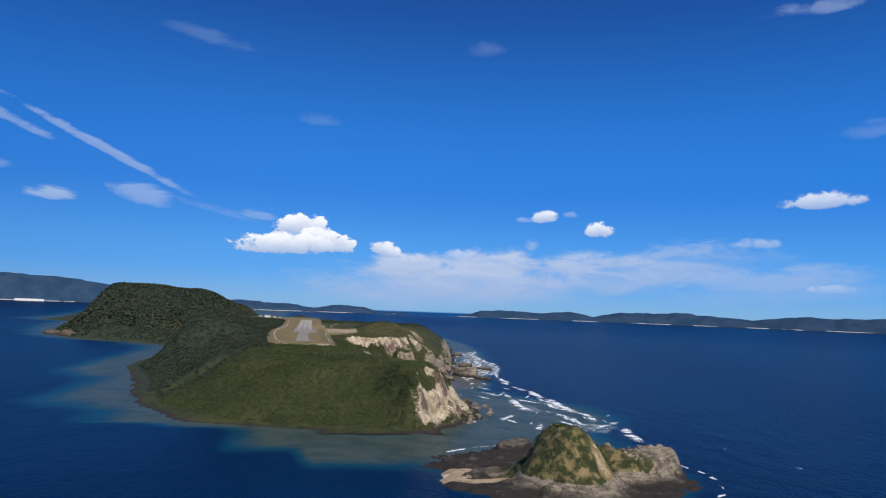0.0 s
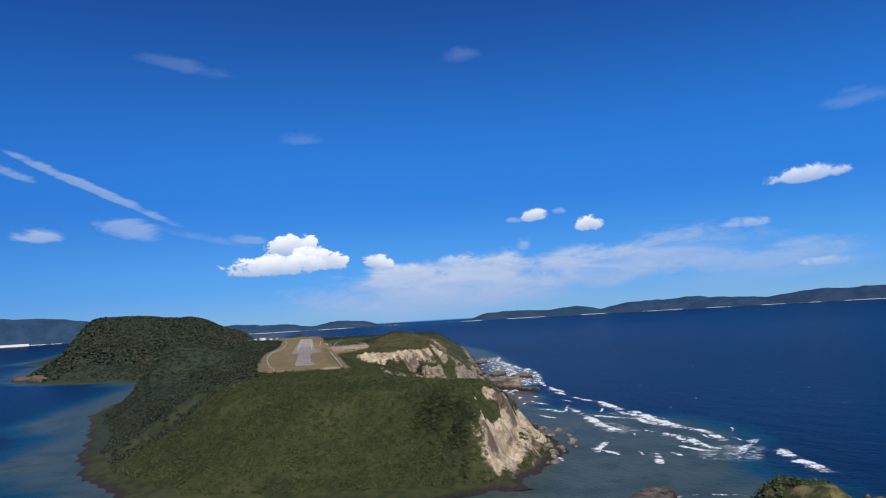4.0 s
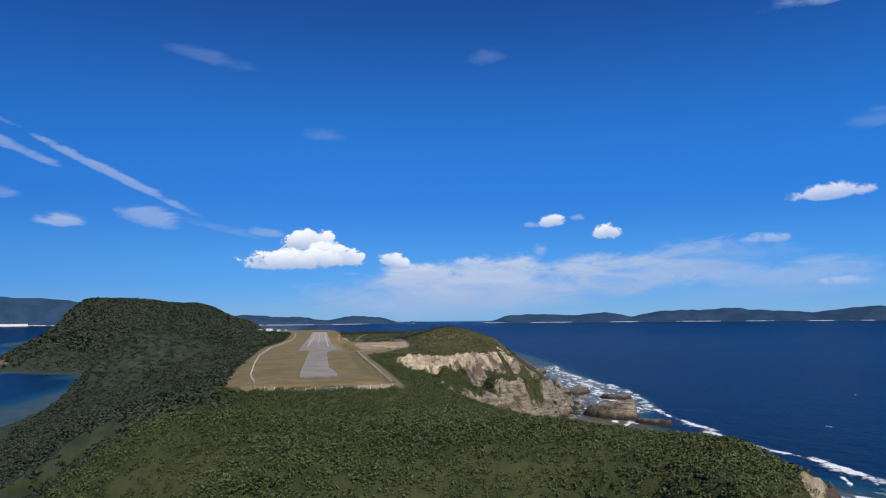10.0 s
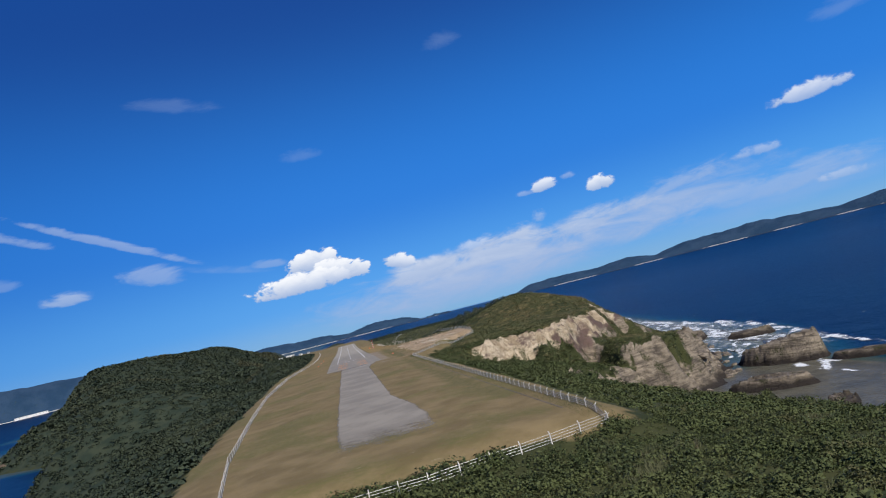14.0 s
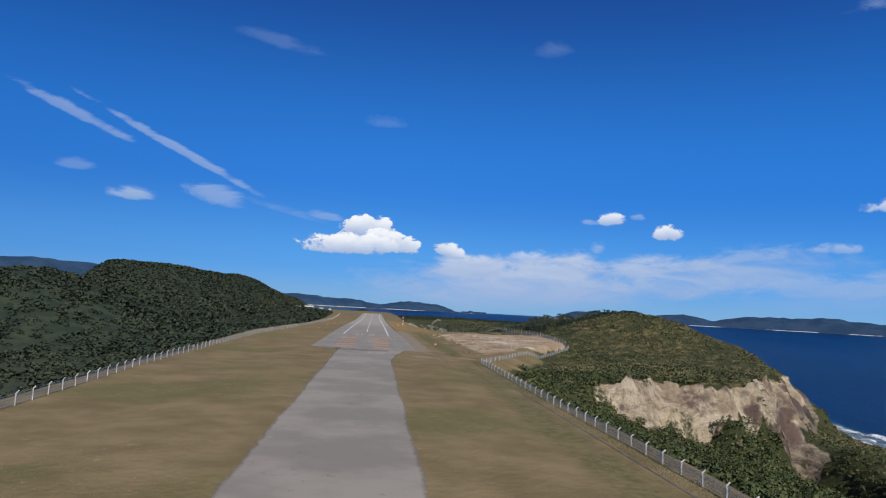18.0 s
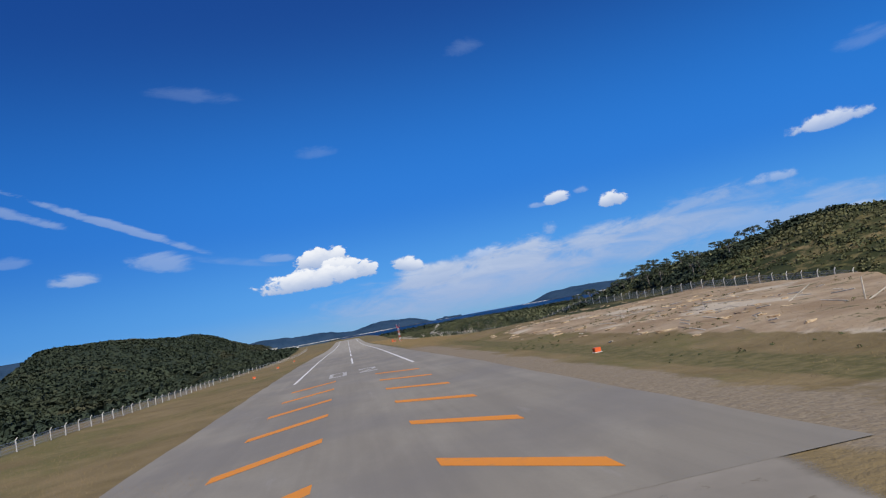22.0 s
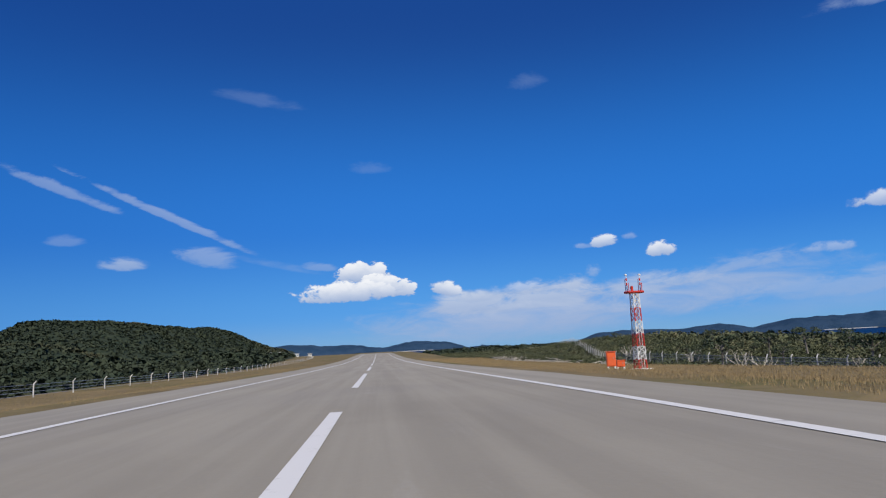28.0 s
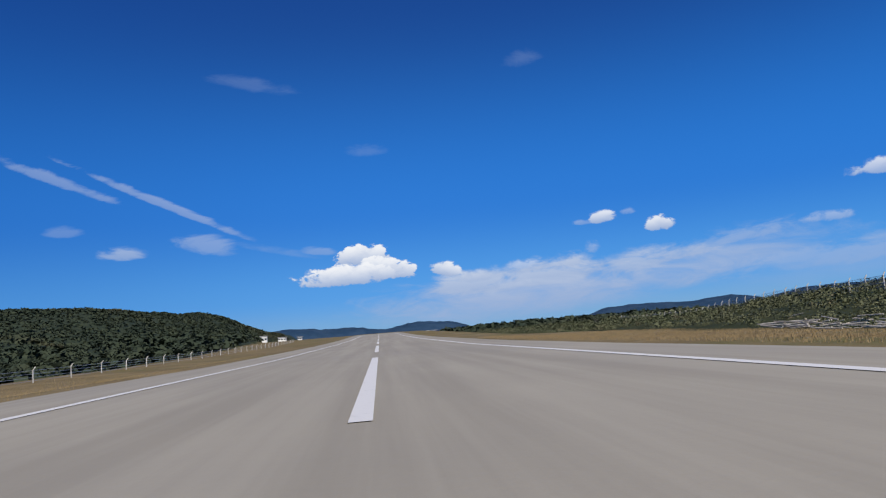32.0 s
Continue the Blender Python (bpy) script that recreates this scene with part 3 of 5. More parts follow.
def ridged(x, y, size, octaves=4, seed=0.0):
    total, amp, norm = 0, 1.0, 0
    for n in range(octaves):
        s = 2.1 ** n / size
        total = total + amp * (1 - np.abs(2 * value_noise(x * s + seed, y * s + 5.1 * n, seed + n) - 1))
        norm += amp
        amp *= 0.55
    return total / norm


# ---- the lie of the land ----
def east_coast(y):
    return np.interp(y, [-455, -430, -405, -341, -318, -288, -250, -220, -180, -150, -115, -92, -60, -20, 50, 150, 460, 720, 1000, 1200, 1500, 2000, 3000],
                     [92, 113, 131, 144, 135, 114, 101, 93, 92, 100, 124, 146, 171, 190, 206, 222, 282, 325, 340, 150, -120, -170, -150])


def west_coast(y):
    return np.interp(y, [-455, -425, -350, -260, -130, -40, 44, 150, 255, 330, 406, 455, 500, 560, 640, 720, 800, 900, 1000, 1150, 1300, 1500, 1700, 3000],
                     [20, -70, -118, -140, -175, -198, -204, -196, -196, -222, -252, -292, -372, -440, -500, -520, -560, -590, -610, -650, -690, -720, -900, -950])


def strip_height(y):
    return np.interp(y, [-300, 0, 75, 150, 225, 300, 375, 450, 560, 700], [47.0, 47.0, 46.8, 46.3, 45.6, 45.1, 45.0, 45.2, 45.9, 46.4])


def hump(x, y, cx, cy, rx, ry, high, turn=0.0):
    c, s = math.cos(radians(turn)), math.sin(radians(turn))
    u, v = ((x - cx) * c + (y - cy) * s) / rx, (-(x - cx) * s + (y - cy) * c) / ry
    return high * np.exp(-(u * u + v * v))


def sea_level(x, y):
    """The water's height: level round the island, lifting far out to where the horizon lies for an eye 50 to 80 m up."""
    return (38 + 16 * smooth(-x, 200, 900)) * smooth(np.hypot(x, y), 2000, 3600)


def rim(x):
    return np.interp(x, [20, 34, 45, 55, 66, 80, 95, 108, 122, 140, 165, 210], [-185, -120, -98, -90, -82, -88, -78, -62, -46, -18, 0, 20])


def land(x, y):
    """Height and the shares of rock, dry grass and bare earth at arrays of places."""
    wob = fractal(x, y, 38, 5, 0.6, 2.0)
    fine = fractal(x, y, 9, 4, 0.6, 5.0)
    crag = ridged(x, y, 16, 4, 3.0) - 0.5
    d = np.minimum(np.minimum((east_coast(y) - x) * 0.93, (x - west_coast(y)) * 0.9), y + 470)
    d = d + wob * 9 + crag * 9 * smooth(x, 20, 90)
    sh = strip_height(y)
    # east side
    valley = 45 - 0.31 * np.maximum(x - 25, 0) + wob * 2.0
    valley = np.maximum(valley, 7)
    cape = 39.5 - 0.05 * np.maximum(x - 60, 0) + wob * 1.6 + 5 * np.exp(-((y + 300) / 40) ** 2) * smooth(-x, -60, -15)
    cape = cape - 26 * smooth(-y, 420, 478) * smooth(-x, -84, -50)
    lip = np.interp(x, [-30, 25, 43, 60, 80, 98, 130], [-290, -300, -320, -343, -361, -376, -400])
    near_cape = smooth(lip - y + wob * 7, -42, 5)
    low = valley * (1 - near_cape) + np.maximum(cape, 4) * near_cape
    bench = 31 - 0.2 * np.maximum(x - 106, 0) + 2.5 * wob + 3 * crag
    on_bench = smooth(x, 92, 112) * smooth(y + crag * 10, -118, -104)
    low = np.maximum(low, bench * on_bench)
    high = 43.5 + hump(x, y, 109, 42, np.where(x < 109, 42, 31), np.where(y < 42, 46, 52), 15) + hump(x, y, 148, 132, 34, 55, 6) + hump(x, y, 66, 305, 28, 60, 3.8) + hump(x, y, 80, 94, 24, 26, 5.0)
    high = high + wob * 1.1 + hump(x, y, 90, 560, 60, 160, 2)
    brow = np.interp(y, [-60, 0, 60, 150, 460, 1000], [114, 133, 146, 166, 228, 280])
    high = high - 0.62 * np.maximum(x - brow, 0) - 8 * smooth(y, 620, 1000)
    high = np.maximum(high, 4)
    edge = y - rim(x) + wob * 10 + crag * 12 * smooth(x, 40, 60) + 3 * fine
    top = smooth(edge, -8, 7)
    east = low * (1 - top) + high * top
    # west side
    west = 45.5 - 0.33 * np.maximum(-30 - x, 0) + wob * 2
    west = np.maximum(west, 13 + 3 * wob) + hump(x, y, -580, 1300, 190, 330, 86) + hump(x, y, -470, 1640, 170, 300, 82)
    west = west + hump(x, y, -400, 2000, 140, 260, 88) + hump(x, y, -300, 2420, 120, 260, 52)
    west = west + hump(x, y, -390, 640, 80, 120, 26) + hump(x, y, -390, 960, 150, 190, 44) + hump(x, y, -240, 770, 90, 130, 33) + hump(x, y, -150, 640, 60, 90, 26) + hump(x, y, -100, 500, 50, 110, 24) + fractal(x, y, 120, 4, 0.5, 9.0) * 10 * smooth(-x, 80, 220)
    west = west + hump(x, y, -122, 30, 52, 95, 48) + 5 * fractal(x, y, 40, 4, 0.55, 13.0) * smooth(-x, 60, 110)
    west = west * (1 - near_cape) + np.minimum(west, np.maximum(cape, 4)) * near_cape
    side = smooth(x, -22, 22)
    base = west * (1 - side) + east * side
    # the graded strip
    half_w = np.interp(y, [-310, -270, -130, -20, 65, 170, 490, 640, 720, 900], [18, 22, 30, 32, 29, 28, 32, 62, 122, 128])
    half_e = np.interp(y, [-310, -120, -95, -88, -60, 30, 120, 200, 400, 700], [23, 23, 24, 27, 40, 44, 30, 22, 22, 26])
    on = smooth(x, -half_w - 16, -half_w) * smooth(-x, -half_e - 12, -half_e) * smooth(y, -316, -303) * smooth(-y, -960, -900)
    z = base * (1 - on) + (sh + 0.004 * np.abs(x) - 0.45 * smooth(np.abs(x), 13, 20)) * on
    # sandy terrace east of the threshold
    terrace = smooth(x, 24, 32) * smooth(-x, -72, -62) * smooth(y - 1.9 * (x - 24), -92, -84) * smooth(-y, -95, -60)
    z = z * (1 - terrace) + (47.1 + 0.03 * (x - 24) + 0.4 * fine) * terrace
    mouth = np.where((y > -250) & (y < -112) & (x > 60), 34.0, 15.0)
    mouth = np.where(x < 0, np.where(y < 100, 62.0, 42.0), mouth)
    mouth = np.where(y < -290, 41.0 + 40 * smooth(-x, -78, -20), mouth)
    mouth = mouth + 60 * smooth(-y, 340, 420) * smooth(-x, -80, -50)
    mouth = np.where((x < -180) & (y > 440), 70.0 + 50 * smooth(y, 780, 950), mouth)
    mouth = mouth + 8 * wob
    z = np.where(d > 0, 0.35 + (z - 0.35) * np.clip(smooth(d, 1, mouth), 0, 1), np.maximum(-5, d * 0.16))
    return z, d, on, terrace, edge, fine, crag


def axis(knots):
    out = [knots[0][0]]
    for (a, step), (b, _) in zip(knots, knots[1:]):
        n = max(1, round((b - a) / step))
        out += [a + (b - a) * (k + 1) / n for k in range(n)]
    return np.array(out)


XS = axis([(-1150, 30), (-640, 16), (-240, 7), (-70, 3.0), (-34, 2.0), (22, 1.6), (215, 6), (420, 0)])
YS = axis([(-470, 2.4), (-130, 1.8), (30, 3.0), (330, 7), (700, 16), (1400, 30), (2950, 0)])
gx, gy = np.meshgrid(XS, YS)
gz, gd, g_on, g_terrace, g_edge, g_fine, g_crag = land(gx, gy)
sx, sy = np.gradient(gz, XS, axis=1), np.gradient(gz, YS, axis=0)
slope = np.hypot(sx, sy)
# craggy relief on the steep faces
steep = smooth(slope, 0.55, 1.1)
gz = gz + steep * (g_crag * 5.0 + g_fine * 3.2 + 2.2 * fractal(gx, gy, 5, 2, 0.6, 17.0)) * smooth(gd, 1, 8) * (1 - smooth(g_terrace, 0.01, 0.15)) * (1 - smooth(g_on, 0.02, 0.2))
bushy = smooth(fractal(gx, gy, 15, 4, 0.6, 21.0), 0.06, 0.26) * smooth(gz, 5, 12)
bushy = bushy * (1 - 0.3 * smooth(gx, 40, 50) * smooth(-gx, -150, -130) * smooth(gy, -112, -104) * smooth(-gy, 20, 45))
g_rock = np.clip(smooth(slope, 0.58, 1.0) * (1 - smooth(-gy, 300, 330) * smooth(-gx, -95, -70) * 0.75) + smooth(-gd, -7, -2) * smooth(gd, -30, -3), 0, 1) * (1 - g_on) * smooth(gx, -400, -60) * (1 - 0.9 * bushy) * (1 - smooth(-gx, -30, 10) * smooth(gd, 8, 20))
g_rock = np.maximum(g_rock, 0.85 * smooth(slope + 0.5 * g_fine, 0.75, 1.2) * smooth(-gx, 170, 200) * smooth(gy, -90, -30) * smooth(-gy, -220, -150))
g_rock = g_rock * (1 - smooth(-gx, -84, -72) * smooth(gy, -66, -50))
torn = smooth(hump(gx, gy, 57, -92, 12, 13, 1.0) + hump(gx, gy, 90, -77, 20, 11, 1.0, 12) + hump(gx, gy, 112, -60, 14, 14, 0.8) + hump(gx, gy, 74, -86, 12, 9, 0.8) + 0.85 * fractal(gx, gy, 17, 5, 0.66, 27.0), 0.32, 0.60)
hillside = smooth(gx, 34, 44) * smooth(-gx, -118, -98) * smooth(gy, -114, -106) * smooth(-gy, 0, 30)
g_rock = np.maximum(g_rock * (1 - (1 - torn) * 0.92 * hillside), torn * hillside * smooth(slope, 0.40, 0.75))
g_pale = np.where(gy < -300, 0.85, (0.30 + 0.62 * smooth(gz + 4 * g_fine, 24, 38)) * (1 - 0.62 * smooth(gx, 106, 124) * smooth(-gz, -36, -30))) * smooth(gx, -60, 0)
g_lush = smooth(gx, 17.5, 20) * smooth(-gx, -25, -22) * smooth(gy, -92, -70) * smooth(-gy, -120, -60) + 0.75 * smooth(gx, 13, 20) * smooth(-gx, -24, -21) * smooth(-gy, 90, 110) * smooth(gy, -300, -260)
g_gravel = 0.9 * smooth(gx, 10, 12) * smooth(-gx, -18.5, -14.5) * smooth(gy, -84, -66) * smooth(-gy, -75, -45) + hump(gx, gy, 12.5, -91, 3.6, 4.2, 0.85) + hump(gx, gy, 17.5, -77, 3.6, 2.6, 0.8) + hump(gx, gy, 20, -99, 3, 2.5, 0.6) + hump(gx, gy, 20, -66, 4, 3, 0.7)
g_ochre = hump(gx, gy, 24.8, -77.0, 1.6, 1.1, 1.0) + hump(gx, gy, 26.8, -74.5, 1.5, 0.8, 1.0)
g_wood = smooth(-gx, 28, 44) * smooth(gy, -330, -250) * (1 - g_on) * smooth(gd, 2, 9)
g_dry = np.clip(g_on - 0.0, 0, 1)
g_dry = np.maximum(g_dry, 0.44 * smooth(gx, 24, 60) * smooth(g_edge, -14, 6) * smooth(-gy, -200, -60))
# the mown edge beside the eastern fence ends where the ground falls away
g_bare = np.clip(g_terrace * (0.2 + 0.8 * smooth(gy - 1.3 * (gx - 24) + 14 * fractal(gx, gy, 22, 4, 0.6, 31.0), -84, -66) * smooth(gx, 24.5, 28.5) * smooth(-gy, -52, -34)) + hump(gx, gy, 22.8, -85, 2.6, 1.6, 0.9), 0, 1)
cols, rows_n = len(XS), len(YS)
grid = np.arange(cols * rows_n).reshape(rows_n, cols)
quads = np.stack([grid[:-1, :-1], grid[:-1, 1:], grid[1:, 1:], grid[1:, :-1]], -1).reshape(-1, 4)
keep = gz.ravel()[quads].max(1) > -4.9
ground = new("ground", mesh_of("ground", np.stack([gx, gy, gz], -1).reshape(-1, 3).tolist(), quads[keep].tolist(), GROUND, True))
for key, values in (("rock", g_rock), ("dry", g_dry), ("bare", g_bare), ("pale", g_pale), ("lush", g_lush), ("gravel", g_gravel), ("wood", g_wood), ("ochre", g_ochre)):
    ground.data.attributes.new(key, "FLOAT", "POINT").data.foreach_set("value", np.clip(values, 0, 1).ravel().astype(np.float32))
tagged(ground, "scrub-covered rocky island with dry mown airstrip verge", "ground", "", "structure")


def height(x, y):
    """Height of the ground sheet by bilinear look-up."""
    x, y = np.asarray(x, float), np.asarray(y, float)
    i = np.clip(np.searchsorted(XS, x) - 1, 0, cols - 2)
    j = np.clip(np.searchsorted(YS, y) - 1, 0, rows_n - 2)
    u, v = (x - XS[i]) / (XS[i + 1] - XS[i]), (y - YS[j]) / (YS[j + 1] - YS[j])
    return (gz[j, i] * (1 - u) + gz[j, i + 1] * u) * (1 - v) + (gz[j + 1, i] * (1 - u) + gz[j + 1, i + 1] * u) * v


def look_up(field, x, y):
    i = np.clip(np.searchsorted(XS, x) - 1, 0, cols - 2)
    j = np.clip(np.searchsorted(YS, y) - 1, 0, rows_n - 2)
    return field[j, i]


# ---- sea ----
def islet_at(x, y):
    return hump(x, y, 134, -574, 50, 52, 1.0, 15)


sxs = axis([(-4900, 150), (-900, 60), (-100, 14), (420, 60), (1300, 150), (4900, 0)])
sys_ = axis([(-2600, 200), (-900, 14), (600, 50), (1600, 150), (4900, 0)])
mx, my = np.meshgrid(sxs, sys_)
_, md, *_ = land(mx, my)
reef_width = np.interp(my, [-700, -560, -440, -300, -150, -60, 60, 300, 900], [30, 95, 110, 100, 85, 60, 60, 60, 40])
shallow = np.where(mx > 0, smooth(md, -reef_width * 1.25, -reef_width * 0.55), smooth(md, -70, -20))
shallow = np.maximum(shallow * 0.8, smooth(md, -42, -8) * (mx > 0) * smooth(-my, 60, 110) * smooth(my, -400, -340))
shallow = np.maximum(shallow, 1.15 * smooth(hump(mx, my, 158, -145, 52, 95, 1.0, -12), 0.3, 0.62))
shallow = np.maximum(shallow, 0.8 * smooth(islet_at(mx, my), 0.05, 0.5))
sgrid = np.arange(mx.size).reshape(mx.shape)
squads = np.stack([sgrid[:-1, :-1], sgrid[:-1, 1:], sgrid[1:, 1:], sgrid[1:, :-1]], -1).reshape(-1, 4)
sea = new("water", mesh_of("water", np.stack([mx, my, sea_level(mx, my)], -1).reshape(-1, 3).tolist(), squads.tolist(), SEA, True))
sea.data.attributes.new("shallow", "FLOAT", "POINT").data.foreach_set("value", shallow.ravel().astype(np.float32))
tagged(sea, "deep blue sea with a grey-green reef flat along the shore", "sea", "", "structure")

# ---- far islands ----
def far_island(name, label, outline, distance, az0, az1, thick, seed, eye=(0.0, -400.0, 66.0)):
    """A ridge along an arc round the strip; outline gives the crest's elevation in degrees by azimuth."""
    n_a, n_d = 170, 16
    verts, faces, above = [], [], []
    for i in range(n_a):
        a = az0 + (az1 - az0) * i / (n_a - 1)
        e = np.interp(a, [o[0] for o in outline], [o[1] for o in outline])
        dist = distance(a)
        crest = eye[2] + math.tan(radians(e)) * (dist + 0.45 * thick)
        crest = crest + 13.0 * float(fractal(a * 40.0, seed * 50.0, 46, 5, 0.6, seed))
        fade = min(1.0, (i + 1) / 7, (n_a - i) / 7)
        for j in range(n_d):
            v = j / (n_d - 1)
            r = dist + thick * v
            prof = float(smooth(v, 0, 0.5)) if v < 0.5 else float(smooth(1 - v, 0, 0.5))
            prof = 0.42 * min(1, v * 5) * min(1, (1 - v) * 5) + 0.58 * prof
            x, y = eye[0] + r * math.sin(radians(a)), eye[1] + r * math.cos(radians(a))
            foot = float(sea_level(x, y))
            rise = -2 + (max(crest - foot, 8) + 2) * prof * fade
            rise += 9 * prof * float(fractal(x, y, 160, 5, 0.6, seed)) * (1 if 0 < j < n_d - 1 else 0)
            rise = rise if 0 < j < n_d - 1 else -3
            verts.append((x, y, foot + rise))
            above.append(rise)
    for i in range(n_a - 1):
        for j in range(n_d - 1):
            a = i * n_d + j
            faces.append((a, a + n_d, a + n_d + 1, a + 1))
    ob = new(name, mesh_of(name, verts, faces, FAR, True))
    ob.data.attributes.new("above", "FLOAT", "POINT").data.foreach_set("value", np.array(above, np.float32))
    return tagged(ob, label, "island", "", "structure")


far_island("backdrop_island_east", "long wooded island ridge across the strait, distance haze put into its blue",
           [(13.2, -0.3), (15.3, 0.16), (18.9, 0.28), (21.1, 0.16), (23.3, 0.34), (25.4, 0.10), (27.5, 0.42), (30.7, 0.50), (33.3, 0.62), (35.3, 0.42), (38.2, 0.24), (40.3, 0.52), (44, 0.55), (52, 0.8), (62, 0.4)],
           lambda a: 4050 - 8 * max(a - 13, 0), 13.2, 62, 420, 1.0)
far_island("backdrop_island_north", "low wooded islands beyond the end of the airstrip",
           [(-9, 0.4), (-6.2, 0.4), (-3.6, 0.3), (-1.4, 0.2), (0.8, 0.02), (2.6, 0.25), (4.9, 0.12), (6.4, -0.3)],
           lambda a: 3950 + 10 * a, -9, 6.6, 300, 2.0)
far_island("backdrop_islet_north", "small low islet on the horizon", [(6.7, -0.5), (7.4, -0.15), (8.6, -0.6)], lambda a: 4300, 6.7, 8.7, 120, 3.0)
far_island("backdrop_island_west", "wooded hills beyond the western bay, haze put into their blue colour",
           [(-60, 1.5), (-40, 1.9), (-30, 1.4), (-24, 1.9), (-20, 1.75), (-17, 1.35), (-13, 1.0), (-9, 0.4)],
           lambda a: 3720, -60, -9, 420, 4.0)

# ---- runway ----
def ribbon(name, left, right, ys, lift, mat, across=(0, 0.5, 1)):
    """A strip of pavement laid on the strip's own profile."""
    verts, faces = [], []
    for y in ys:
        z = float(strip_height(y)) + lift
        for f in across:
            verts.append((left(y) * (1 - f) + right(y) * f, y, z))
    m = len(across)
    for k in range(len(ys) - 1):
        for j in range(m - 1):
            a = m * k + j
            faces.append((a, a + 1, a + m + 1, a + m))
    return new(name, mesh_of(name, verts, faces, mat))


def edge_noise(y, seed):
    return 0.35 * float(fractal(np.array(y * 1.0), np.array(seed), 7, 4, 0.6, seed))


LW = 7.45
runway = ribbon("runway", lambda y: -11.7 + edge_noise(y, 1.0), lambda y: float(np.interp(y, [-70, -20, 40, 110], [12.5, 12.3, 11.2, 10.7])) + edge_noise(y, 2.0), [-73 + 4 * k for k in range(180)], 0.08, ASPHALT)
tagged(runway, "weathered grey asphalt runway with worn tyre streaks", "runway", "", "structure")
pad = ribbon("runway_overrun", lambda y: -5.6 + edge_noise(y, 3.0), lambda y: float(np.interp(y, [-300, -262, -235, -106, -90, -80, -72], [9.6, 8.8, 6.3, 6.3, 7.8, 9.4, 10.6])) + edge_noise(y, 4.0), [-294 + 4 * k for k in range(57)], 0.074, OLD_ASPHALT, (0, 0.08, 0.5, 0.92, 1))
fade = [min(1.0, (k + 0.5) / 6) if j in (1, 2, 3) else 0.0 for k in range(57) for j in range(5)]
pad.data.attributes.new("mid", "FLOAT", "POINT").data.foreach_set("value", np.array(fade, np.float32))
tagged(pad, "pale old pavement strip before the runway threshold", "pavement", "", "structure")


def marking(name, outline, mat, label):
    """A flat painted mark from corners in plan, 4 mm over the runway."""
    bm = bmesh.new()
    bm.faces.new([bm.verts.new((x, y, float(strip_height(y)) + 0.09)) for x, y in outline])
    return tagged(new(name, from_bm(name, bm, mat)), label, "marking", "", "structure")


for side in (-1, 1):
    bar = ribbon("trim_side_stripe", lambda y: side * LW - 0.17, lambda y: side * LW + 0.17, [0.0 + 8 * k for k in range(79)], 0.094, LINE)
    tagged(bar, "white painted runway side stripe", "marking", "", "structure")
for k in range(13):
    y0 = 31.4 + 44.4 * k
    bar = ribbon("trim_centre_dash", lambda y: -0.16, lambda y: 0.16, [y0, y0 + 7.5, y0 + 15, y0 + 22.5, y0 + 29.5], 0.094, LINE)
    tagged(bar, "white painted centre line dash", "marking", "runway centre dashes", "structure")
for k in range(6):
    tip = -64 + 11.1 * k
    for side in (-1, 1):
        marking("trim_chevron_arm", [(side * a, b) for a, b in ((2.2, tip), (6.7, tip - 5.2), (6.7, tip - 6.7), (2.2, tip - 1.5))][::side], ORANGE_LINE,
                "worn orange painted chevron arm before the threshold")


marking("trim_faded_bar", [(1.6, -86.2), (5.0, -85.8), (5.0, -85.2), (1.6, -85.6)], WORN_LINE, "faded white bar across the old pavement")


def digit(strokes, x0, y0, name, label):
    for a, b, c, e in strokes:
        marking(name, [(x0 + a, y0 + b), (x0 + c, y0 + b), (x0 + c, y0 + e), (x0 + a, y0 + e)], WORN_LINE, label)


digit([(0, 0, 0.5, 9), (1.7, 0, 2.2, 9), (0.5, 0, 1.7, 1.3), (0.5, 7.7, 1.7, 9)], -3.2, -1.8, "trim_digit_zero", "white painted runway number zero")
digit([(0, 0, 2.2, 1.4), (1.7, 5.4, 2.2, 9), (0, 7.7, 1.7, 9), (0, 6.2, 0.5, 7.7)], 0.6, -1.8, "trim_digit_two", "white painted runway number two")
marking("trim_digit_two", [(0.6, -0.4), (1.25, -0.4), (2.8, 3.6), (2.3, 3.6)], WORN_LINE, "white painted runway number two")

# ---- fences ----
POST = bmesh.new()
bmesh.ops.create_cube(POST, size=1, matrix=Matrix.Translation((0, 0, 0.6)) @ Matrix.Diagonal((0.11, 0.11, 1.7, 1)))
bmesh.ops.create_cube(POST, size=1, matrix=pose(0.12, 0, 1.6, 0, 35, 0) @ Matrix.Diagonal((0.09, 0.09, 0.45, 1)))
POST_MESH = from_bm("post", POST, CONCRETE)


